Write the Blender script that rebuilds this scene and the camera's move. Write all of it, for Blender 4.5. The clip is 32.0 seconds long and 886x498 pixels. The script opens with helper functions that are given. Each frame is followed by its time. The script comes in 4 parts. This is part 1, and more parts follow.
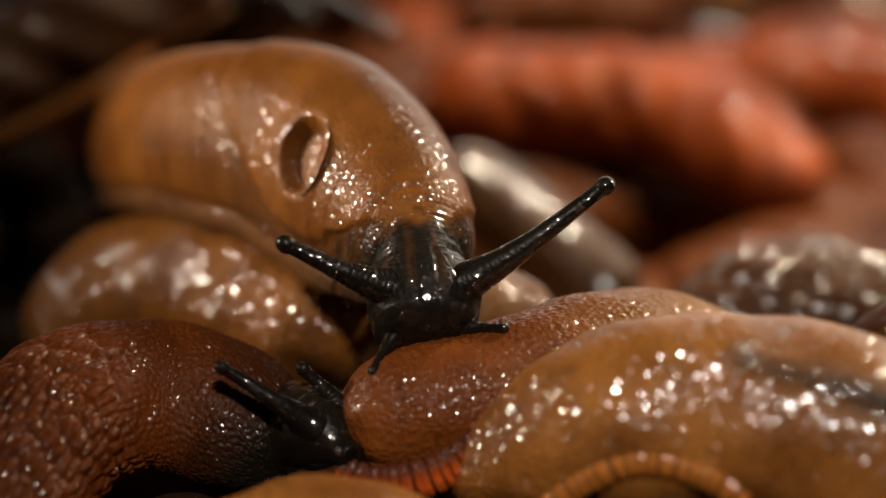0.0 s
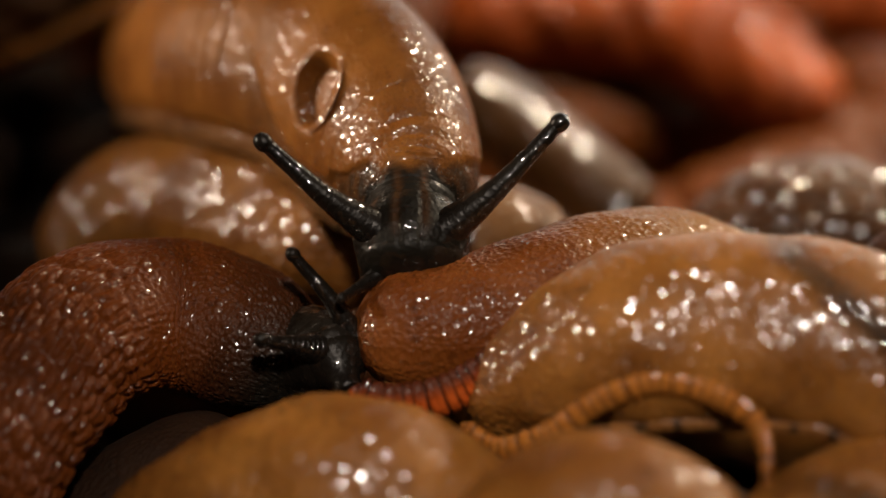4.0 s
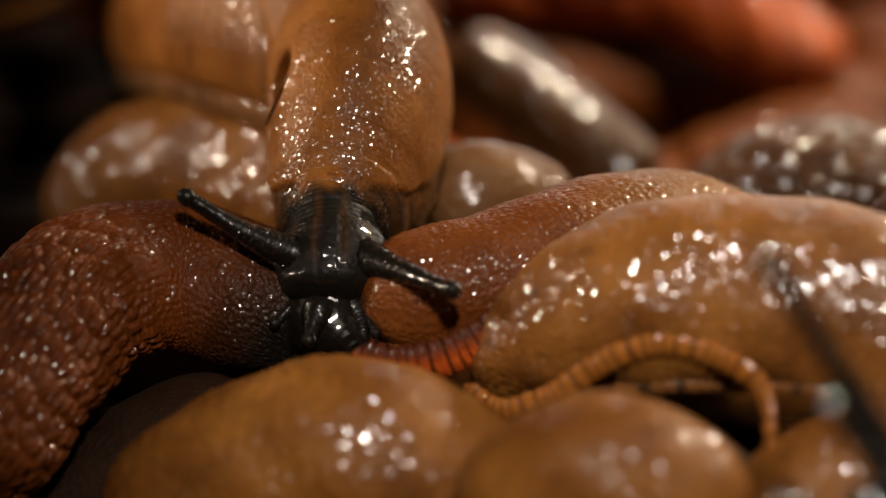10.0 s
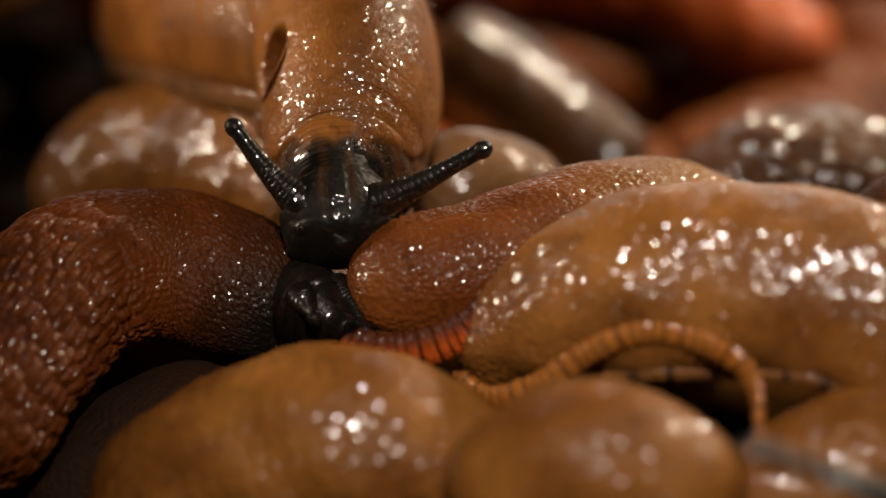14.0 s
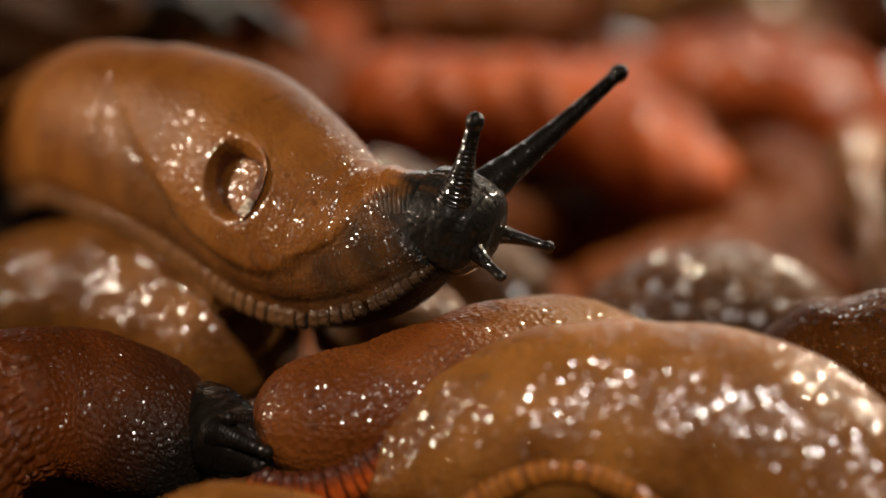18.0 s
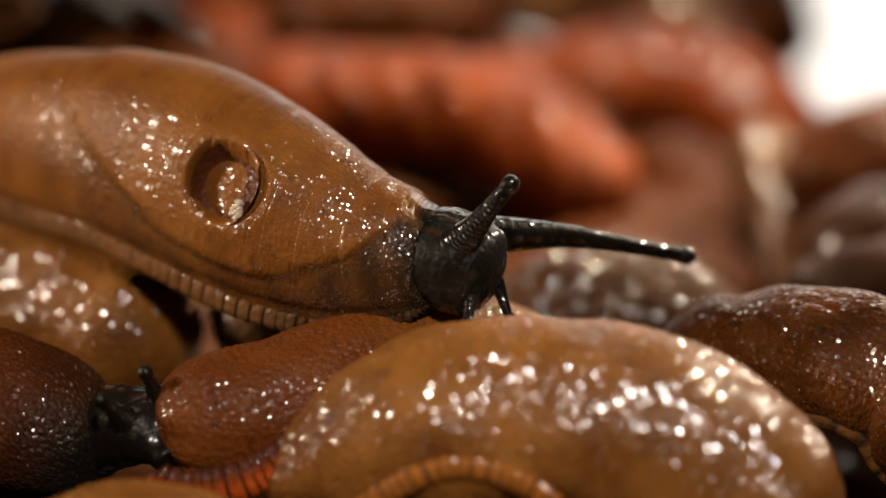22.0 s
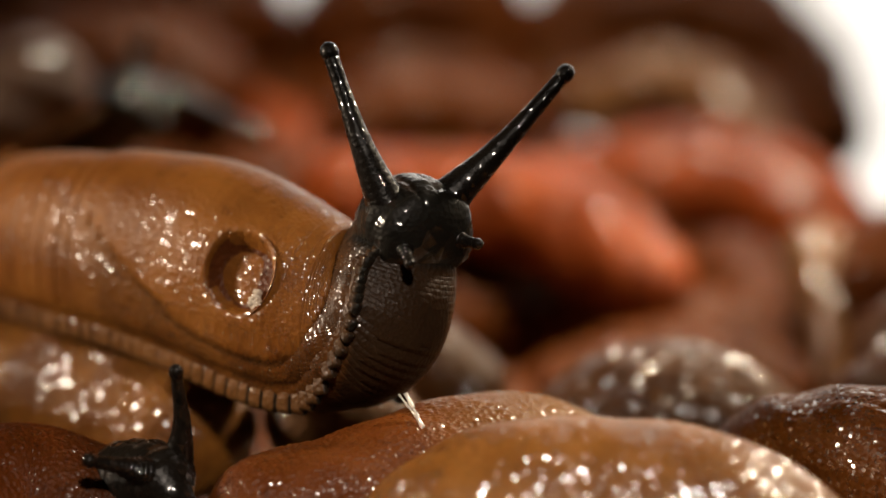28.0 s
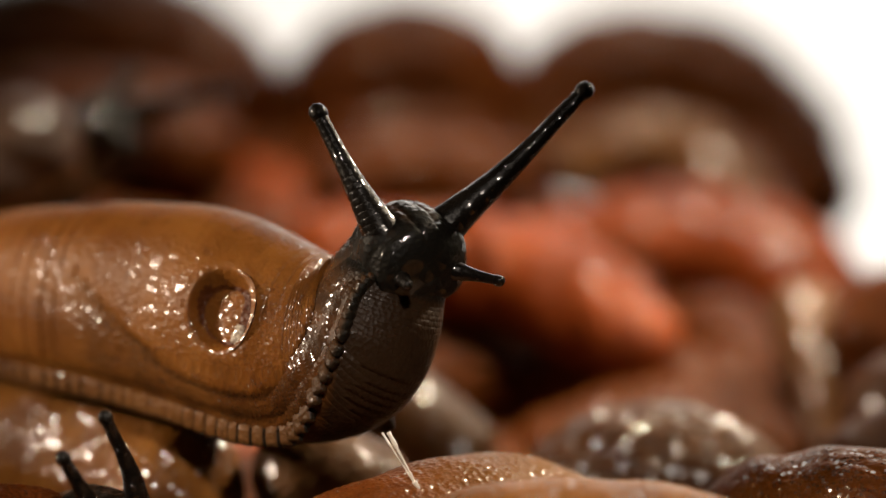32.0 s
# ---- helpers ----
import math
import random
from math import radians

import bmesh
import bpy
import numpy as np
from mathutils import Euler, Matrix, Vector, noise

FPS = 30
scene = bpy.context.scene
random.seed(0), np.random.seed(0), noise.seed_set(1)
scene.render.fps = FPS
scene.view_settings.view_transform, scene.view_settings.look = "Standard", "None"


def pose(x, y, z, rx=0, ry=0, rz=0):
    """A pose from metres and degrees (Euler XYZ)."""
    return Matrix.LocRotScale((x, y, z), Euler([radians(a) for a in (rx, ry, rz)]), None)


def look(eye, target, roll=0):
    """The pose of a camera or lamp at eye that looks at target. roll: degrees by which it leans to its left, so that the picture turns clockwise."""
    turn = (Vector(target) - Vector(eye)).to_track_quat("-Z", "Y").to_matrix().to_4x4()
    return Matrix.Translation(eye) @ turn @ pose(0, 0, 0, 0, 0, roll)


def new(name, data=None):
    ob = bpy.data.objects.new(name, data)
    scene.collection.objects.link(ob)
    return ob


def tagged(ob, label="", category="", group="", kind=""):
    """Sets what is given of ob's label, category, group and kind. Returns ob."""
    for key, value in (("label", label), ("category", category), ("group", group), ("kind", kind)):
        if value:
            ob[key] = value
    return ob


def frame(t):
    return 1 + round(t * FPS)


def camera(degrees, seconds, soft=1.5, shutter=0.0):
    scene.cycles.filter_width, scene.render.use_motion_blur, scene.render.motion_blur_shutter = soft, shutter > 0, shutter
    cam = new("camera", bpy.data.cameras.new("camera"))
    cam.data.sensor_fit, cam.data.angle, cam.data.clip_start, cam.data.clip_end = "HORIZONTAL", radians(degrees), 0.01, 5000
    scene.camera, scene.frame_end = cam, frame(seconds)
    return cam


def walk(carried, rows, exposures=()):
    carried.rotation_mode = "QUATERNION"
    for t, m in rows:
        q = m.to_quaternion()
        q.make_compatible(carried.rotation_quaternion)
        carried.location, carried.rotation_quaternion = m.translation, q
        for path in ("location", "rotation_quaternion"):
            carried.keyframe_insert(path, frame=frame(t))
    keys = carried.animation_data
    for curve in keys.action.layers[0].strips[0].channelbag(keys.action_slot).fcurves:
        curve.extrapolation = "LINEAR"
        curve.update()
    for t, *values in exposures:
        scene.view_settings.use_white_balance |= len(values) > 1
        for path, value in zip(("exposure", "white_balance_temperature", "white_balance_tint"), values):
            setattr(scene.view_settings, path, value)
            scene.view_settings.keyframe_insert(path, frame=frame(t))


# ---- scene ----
MM = 0.001

# ---- camera: it stands still on its stand and is panned and tilted by hand ----
cam = camera(17.0, 32.0, soft=1.5)
cam.data.dof.use_dof = True
cam.data.dof.focus_distance = 0.2465
cam.data.dof.aperture_fstop = 10.0
LENS = 784 / math.tan(radians(8.5))
EYE = pose(0, -240.3 * MM, 108.9 * MM, 90 - 16, 0, 0)


def panned(x, y):
    """The camera's pose when the picture has slid by x to the right and y down."""
    return EYE @ pose(0, 0, 0, math.degrees(math.atan(y / LENS)), math.degrees(math.atan(x / LENS)), 0)


PAN = [
    (0, 192, -24),
    (0.5, 197, -53),
    (1, 210, -94),
    (1.5, 226, -117),
    (2, 226, -137),
    (2.5, 244, -164),
    (3, 249, -163),
    (3.5, 232, -157),
    (4, 217, -167),
    (4.5, 206, -177),
    (6.5, 192, -170),
    (7, 200, -177),
    (7.5, 198, -170),
    (8, 197, -177),
    (8.5, 204, -178),
    (9, 212, -216),
    (9.5, 214, -221),
    (10, 223, -235),
    (10.5, 227, -239),
    (11, 218, -250),
    (11.5, 218, -255),
    (12, 214, -258),
    (12.5, 215, -256),
    (13, 207, -258),
    (13.5, 204, -259),
    (15.5, 187, -197),
    (16, 141, -152),
    (16.5, 107, -112),
    (17, 80, -83),
    (17.5, 54, -50),
    (18, 37, -11),
    (18.5, 58, 2),
    (19, 0, 0),
    (19.5, -36, 3),
    (20, -66, -6),
    (20.5, -98, -14),
    (21, -112, -21),
    (21.5, -124, -17),
    (22, -139, -17),
    (22.5, -147, -17),
    (23, -159, -14),
    (23.5, -171, -12),
    (24, -176, -11),
    (24.5, -173, -3),
    (26.5, -113, 26),
    (27, -87, 78),
    (27.5, -76, 115),
    (28, -44, 159),
    (28.5, -25, 184),
    (29, -18, 218),
    (29.5, -35, 257),
    (30, -61, 262),
    (30.5, -81, 273),
    (31, -72, 279),
    (31.5, -59, 283),
    (32, -64, 267)]
walk(cam, [(t, panned(x, y)) for t, x, y in PAN])

# ---- light: night, three small torches over the heap, two added fill lamps, a little stray light ----
world = bpy.data.worlds.new("night")
scene.world = world
world.use_nodes = True
world.node_tree.nodes["Background"].inputs[0].default_value = (1.0, 0.85, 0.7, 1)
world.node_tree.nodes["Background"].inputs[1].default_value = 0.001


def spot(name, eye, target, watts, radius, colour, cone, blend):
    data = bpy.data.lights.new(name, "SPOT")
    data.energy, data.color, data.shadow_soft_size = watts, colour, radius * MM
    data.spot_size, data.spot_blend = radians(cone), blend
    new(name, data).matrix_world = look(Vector(eye) * MM, Vector(target) * MM)


spot("torch_left", (-245, 5, 120), (-4, 18, 52), 3.6, 14, (1.0, 0.80, 0.60), 23, 1.0)
# added fill lamp without a known source, brightens the slugs far back
spot("fill_far", (25, 95, 310), (15, 98, 28), 5.8, 14, (1.0, 0.79, 0.56), 36, 0.8)
spot("torch_back", (180, 132, 195), (4, 20, 35), 3.6, 12, (1.0, 0.82, 0.60), 42, 0.7)
# added unseen lamp that burns the sheet out to white
spot("fill_sheet", (60, 150, 275), (45, 325, 115), 4.9, 14, (1.0, 0.92, 0.82), 90, 0.4)
spot("torch_front", (12, -195, 215), (0, -26, 20), 3.0, 12, (1.0, 0.85, 0.72), 27, 1.0)

# ---- materials ----


def nodes_of(name):
    m = bpy.data.materials.new(name)
    m.use_nodes = True
    return m, m.node_tree.nodes, m.node_tree.links, m.node_tree.nodes["Principled BSDF"]


def ramp(nodes, links, src, stops):
    r = nodes.new("ShaderNodeValToRGB")
    while len(r.color_ramp.elements) < len(stops):
        r.color_ramp.elements.new(0.5)
    for e, (p, c) in zip(r.color_ramp.elements, stops):
        e.position, e.color = p, (*c, 1)
    links.new(src, r.inputs[0])
    return r.outputs[0]


def skin(name, dark, light, rough=0.42, grain=2200, fine=4000, bump=0.35, sss=0.10, coat=1.0, head=None, wet=2200, tilt=0.19, dome=0.03, dot=0.38, drench=False, ior=2.0, gloss=0.21):
    """Wet slug skin: mottled colour, a net of small warts and finer pores in relief, and a film of slime that stands in tiny tilted wet spots.
    wet: spots to a metre. tilt: how far they lean. dot: their size. head: the skin darkens to this colour along attribute 'shade'. drench: slime only where attribute 'slime' says."""
    m, nodes, links, bsdf = nodes_of(name)
    at = nodes.new("ShaderNodeAttribute")
    at.attribute_name = "rest"
    co = at.outputs["Vector"]
    big = nodes.new("ShaderNodeTexNoise")
    big.inputs["Scale"].default_value, big.inputs["Detail"].default_value = 160, 5
    links.new(co, big.inputs["Vector"])
    col = ramp(nodes, links, big.outputs["Fac"], [(0.32, dark), (0.68, light)])
    cells = nodes.new("ShaderNodeTexVoronoi")
    cells.inputs["Scale"].default_value = grain
    links.new(co, cells.inputs["Vector"])
    pores = nodes.new("ShaderNodeTexNoise")
    pores.inputs["Scale"].default_value, pores.inputs["Detail"].default_value = fine, 3
    links.new(co, pores.inputs["Vector"])
    speck = nodes.new("ShaderNodeTexNoise")
    speck.inputs["Scale"].default_value, speck.inputs["Detail"].default_value = 900, 4
    links.new(co, speck.inputs["Vector"])
    sp = ramp(nodes, links, speck.outputs["Fac"], [(0.60, (1, 1, 1)), (0.72, (0.45, 0.40, 0.38))])
    mix = nodes.new("ShaderNodeMix")
    mix.data_type, mix.blend_type = "RGBA", "MULTIPLY"
    mix.inputs["Factor"].default_value = 0.7
    links.new(col, mix.inputs["A"])
    links.new(sp, mix.inputs["B"])
    out = mix.outputs["Result"]
    if head:
        sh = nodes.new("ShaderNodeAttribute")
        sh.attribute_name = "shade"
        mx = nodes.new("ShaderNodeMix")
        mx.data_type = "RGBA"
        links.new(sh.outputs["Fac"], mx.inputs["Factor"])
        links.new(out, mx.inputs["A"])
        mx.inputs["B"].default_value = (*head, 1)
        out = mx.outputs["Result"]
    links.new(out, bsdf.inputs["Base Color"])
    h = nodes.new("ShaderNodeMath")
    h.operation = "MULTIPLY_ADD"
    links.new(pores.outputs["Fac"], h.inputs[0])
    h.inputs[1].default_value = 0.5
    links.new(cells.outputs["Distance"], h.inputs[2])
    b = nodes.new("ShaderNodeBump")
    b.inputs["Strength"].default_value, b.inputs["Distance"].default_value = bump, 0.0005
    b.invert = True
    links.new(h.outputs[0], b.inputs["Height"])
    links.new(b.outputs[0], bsdf.inputs["Normal"])
    film = nodes.new("ShaderNodeTexVoronoi")
    film.inputs["Scale"].default_value = wet
    links.new(co, film.inputs["Vector"])

    def vec(op, a, b):
        v = nodes.new("ShaderNodeVectorMath")
        v.operation = op
        links.new(a, v.inputs[0])
        if isinstance(b, tuple):
            v.inputs[1].default_value = b
        else:
            links.new(b, v.inputs[1])
        return v.outputs["Value" if op == "DOT_PRODUCT" else "Vector"]

    def times(a, b):
        v = nodes.new("ShaderNodeMath")
        v.operation = "MULTIPLY"
        links.new(a, v.inputs[0])
        if isinstance(b, float):
            v.inputs[1].default_value = b
        else:
            links.new(b, v.inputs[1])
        return v.outputs[0]

    def spread(src, low, high, a, b):
        v = nodes.new("ShaderNodeMapRange")
        for k, val in (("From Min", low), ("From Max", high), ("To Min", a), ("To Max", b)):
            v.inputs[k].default_value = val
        links.new(src, v.inputs["Value"])
        return v.outputs[0]

    lean = vec("DOT_PRODUCT", vec("SUBTRACT", co, film.outputs["Position"]), vec("SUBTRACT", film.outputs["Color"], (0.5, 0.5, 0.5)))
    sb = nodes.new("ShaderNodeBump")
    sb.inputs["Strength"].default_value, sb.inputs["Distance"].default_value = 1.0, 1.0
    tall = nodes.new("ShaderNodeMath")
    tall.operation = "SUBTRACT"
    links.new(times(lean, 2 * tilt), tall.inputs[0])
    links.new(times(times(film.outputs["Distance"], film.outputs["Distance"]), dome / (0.7 * wet)), tall.inputs[1])
    links.new(tall.outputs[0], sb.inputs["Height"])
    links.new(sb.outputs[0], bsdf.inputs["Coat Normal"])
    amount = times(spread(film.outputs["Distance"], dot, dot + 0.16, 1.0, 0.0), spread(speck.outputs["Fac"], 0.36, 0.50, 0.25, 1.0))
    if drench:
        dr = nodes.new("ShaderNodeAttribute")
        dr.attribute_name = "slime"
        amount = times(amount, spread(dr.outputs["Fac"], 0.0, 0.8, 0.03, 1.0))
    links.new(times(amount, coat), bsdf.inputs["Coat Weight"])
    rr = nodes.new("ShaderNodeMapRange")
    rr.inputs["To Min"].default_value, rr.inputs["To Max"].default_value = rough * 0.7, rough * 1.4
    links.new(big.outputs["Fac"], rr.inputs["Value"])
    links.new(rr.outputs[0], bsdf.inputs["Roughness"])
    bsdf.inputs["Specular IOR Level"].default_value = 0.12
    bsdf.inputs["Subsurface Weight"].default_value = sss
    bsdf.inputs["Subsurface Radius"].default_value = (1.0, 0.4, 0.15)
    bsdf.inputs["Subsurface Scale"].default_value = 0.0012
    bsdf.inputs["Coat IOR"].default_value = ior
    bsdf.inputs["Coat Roughness"].default_value = gloss
    return m


BROWN = skin("wet_brown_skin", (0.118, 0.040, 0.0062), (0.250, 0.100, 0.018), wet=3500, tilt=0.32, dot=0.38, ior=3.1, gloss=0.22)
SPARKLE = skin("glittering_brown_skin", (0.110, 0.037, 0.0060), (0.235, 0.094, 0.016), wet=2000, tilt=0.27, dot=0.34, ior=2.6)
# near-black colour that stands in for the shade in the heap's gaps
GAP_SHADE = skin("gap_shade_skin", (0.010, 0.004, 0.0015), (0.018, 0.007, 0.0025), coat=0.0, rough=0.7)
LINING = skin("wet_lung_skin", (0.066, 0.0180, 0.0045), (0.095, 0.0280, 0.0072), coat=0.1)
MAIN = skin("wet_tawny_skin", (0.120, 0.038, 0.0057), (0.225, 0.084, 0.0145), head=(0.006, 0.005, 0.0035), wet=3700, tilt=0.26, dot=0.36, ior=2.4, drench=True, bump=0.2)
HEAD = skin("wet_black_head_skin", (0.140, 0.046, 0.0070), (0.215, 0.080, 0.0145), head=(0.006, 0.005, 0.0035), rough=0.5, bump=0.15, coat=0.7, wet=700, tilt=0.06, dome=0.12, dot=0.65, ior=1.5, gloss=0.08)
RED = skin("wet_red_brown_skin", (0.064, 0.0165, 0.0027), (0.104, 0.0300, 0.0055), wet=2200)
RUSSET = skin("wet_russet_skin", (0.084, 0.0205, 0.003), (0.136, 0.0390, 0.0060), wet=3000, tilt=0.25, dot=0.25, head=(0.21, 0.088, 0.014))
LEFT = skin("wet_dark_red_skin", (0.080, 0.0182, 0.0024), (0.122, 0.0300, 0.0042), head=(0.006, 0.0045, 0.003), wet=2200, tilt=0.30, dot=0.22, ior=2.0)
ORANGE = skin("wet_orange_skin", (0.135, 0.025, 0.0040), (0.340, 0.072, 0.012), wet=900, coat=0.25)
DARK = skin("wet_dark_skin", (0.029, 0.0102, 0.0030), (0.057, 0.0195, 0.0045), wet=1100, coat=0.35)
STREAK = skin("smooth_wet_dark_skin", (0.040, 0.016, 0.004), (0.070, 0.030, 0.007), wet=1600, dot=0.5, tilt=0.18, ior=2.0)
DAMP = skin("damp_red_brown_skin", (0.070, 0.0165, 0.0022), (0.120, 0.0340, 0.0045), wet=900, coat=0.12)
AMBER = skin("wet_amber_skin", (0.080, 0.0225, 0.0030), (0.122, 0.0385, 0.0055), wet=2400, tilt=0.34, ior=3.0)
SLIMY = skin("slimy_pale_skin", (0.058, 0.020, 0.005), (0.105, 0.042, 0.012), wet=1200, dot=0.45, tilt=0.42, ior=3.2)
PALE = skin("wet_pale_skin", (0.120, 0.0530, 0.0180), (0.180, 0.0880, 0.0320), wet=1500, dot=0.5, coat=0.6)
BLACK = skin("wet_black_skin", (0.004, 0.003, 0.0025), (0.008, 0.006, 0.004), rough=0.35, sss=0.0, bump=0.12, coat=0.9, wet=900, tilt=0.06, dome=0.12, dot=0.75, ior=1.55, gloss=0.10)
BEADED = skin("beaded_black_skin", (0.004, 0.003, 0.0025), (0.008, 0.006, 0.004), sss=0.0, bump=0.1, wet=600, tilt=0.30, dot=0.40, ior=2.6)
FRINGE = skin("orange_fringe_skin", (0.23, 0.076, 0.010), (0.31, 0.115, 0.019), bump=0.3, head=(0.03, 0.010, 0.004), coat=0.5)
RED_FRINGE = skin("red_fringe_skin", (0.2704, 0.0418, 0.0049), (0.3744, 0.0698, 0.0098), bump=0.3, head=(0.012, 0.005, 0.003), wet=2900, dot=0.25)
TAN = skin("tan_fringe_skin", (0.110, 0.0430, 0.0105), (0.165, 0.069, 0.0185), bump=0.3, head=(0.008, 0.007, 0.005), wet=2600, ior=1.6, dot=0.22)


def plain(name, colour, rough):
    m, nodes, links, bsdf = nodes_of(name)
    n = nodes.new("ShaderNodeTexNoise")
    n.inputs["Scale"].default_value, n.inputs["Detail"].default_value = 40, 6
    out = ramp(nodes, links, n.outputs["Fac"], [(0.3, tuple(c * 0.92 for c in colour)), (0.7, colour)])
    links.new(out, bsdf.inputs["Base Color"])
    bsdf.inputs["Roughness"].default_value = rough
    return m


WHITE = plain("white_plastic", (0.84, 0.84, 0.84), 0.35)
FROTH = plain("slime_froth", (0.46, 0.40, 0.32), 0.25)
# for the unseen ground: dark so that it throws no light into the shadows
DARK_GROUND = plain("unseen_dark_ground", (0.030, 0.022, 0.016), 0.5)

# ---- shapes ----


def grid_mesh(name, pts, rest, shade=None, close=True, caps=True, slime=None):
    """A mesh from rings of points, in metres: pts[ring][k]. rest: the skin's own coordinates, which keep their place as a body bends."""
    n, k = pts.shape[:2]
    verts = pts.reshape(-1, 3)
    i, j = np.meshgrid(np.arange(n - 1), np.arange(k if close else k - 1), indexing="ij")
    a, b = i * k + j, i * k + (j + 1) % k
    faces = np.stack([a, b, b + k, a + k], -1).reshape(-1, 4).tolist()
    if caps:
        faces += [list(range(k))[::-1], [(n - 1) * k + q for q in range(k)]]
    me = bpy.data.meshes.new(name)
    me.from_pydata(verts.tolist(), [], faces)
    me.polygons.foreach_set("use_smooth", np.ones(len(faces), bool))
    at = me.attributes.new("rest", "FLOAT_VECTOR", "POINT")
    at.data.foreach_set("vector", np.ascontiguousarray(rest.reshape(-1), dtype=np.float32))
    if shade is not None:
        at = me.attributes.new("shade", "FLOAT", "POINT")
        at.data.foreach_set("value", np.ascontiguousarray(np.broadcast_to(shade, (n, k)).reshape(-1), dtype=np.float32))
    if slime is not None:
        at = me.attributes.new("slime", "FLOAT", "POINT")
        at.data.foreach_set("value", np.ascontiguousarray(slime.reshape(-1), dtype=np.float32))
    me.update()
    return me


def part(name, me, material, parent, label=""):
    ob = new(name, me)
    if not me.materials:
        me.materials.append(material)
    ob.parent = parent
    return tagged(ob, label)


def thing(name, label, category, group="", kind=""):
    return tagged(new(name), label, category, group, kind)


def curve(knots, points, q):
    """A smooth curve through points at their knots, at the values q."""
    knots, points, q = np.asarray(knots, float), np.asarray(points, float), np.asarray(q, float)
    if points.ndim == 1:
        points = points[:, None]
    d = np.diff(points, axis=0) / np.diff(knots)[:, None]
    h = np.diff(knots)
    m = np.empty_like(points)
    m[0], m[-1] = d[0], d[-1]
    m[1:-1] = (d[:-1] * h[1:, None] + d[1:] * h[:-1, None]) / (h[1:] + h[:-1])[:, None]
    k = np.clip(np.searchsorted(knots, q) - 1, 0, len(knots) - 2)
    w = ((q - knots[k]) / h[k])[:, None]
    hk = h[k][:, None]
    return ((2 * w**3 - 3 * w**2 + 1) * points[k] + (w**3 - 2 * w**2 + w) * hk * m[k]
            + (-2 * w**3 + 3 * w**2) * points[k + 1] + (w**3 - w**2) * hk * m[k + 1])


def frames_along(p, up=(0, 0, 1)):
    """Side, forward and up at each point of a line."""
    f = np.gradient(p, axis=0)
    f /= np.linalg.norm(f, axis=1)[:, None]
    side = np.cross(f, np.asarray(up, float))
    side /= np.linalg.norm(side, axis=1)[:, None] + 1e-9
    return side, f, np.cross(side, f)


def cells(u, v, seed=0):
    """Distance to the nearest and the next of scattered points, one to a unit square."""
    iu, iv = np.floor(u), np.floor(v)
    f1, f2 = np.full(u.shape, 9.0), np.full(u.shape, 9.0)
    for a in (-1, 0, 1):
        for b in (-1, 0, 1):
            x, y = iu + a, iv + b
            r1 = np.modf(np.abs(np.sin(x * 127.1 + y * 311.7 + seed) * 43758.5))[0]
            r2 = np.modf(np.abs(np.sin(x * 269.5 + y * 183.3 + seed) * 43758.5))[0]
            d = np.hypot(x + 0.15 + 0.7 * r1 - u, y + 0.15 + 0.7 * r2 - v)
            f2 = np.minimum(f2, np.maximum(f1, d))
            f1 = np.minimum(f1, d)
    return f1, f2


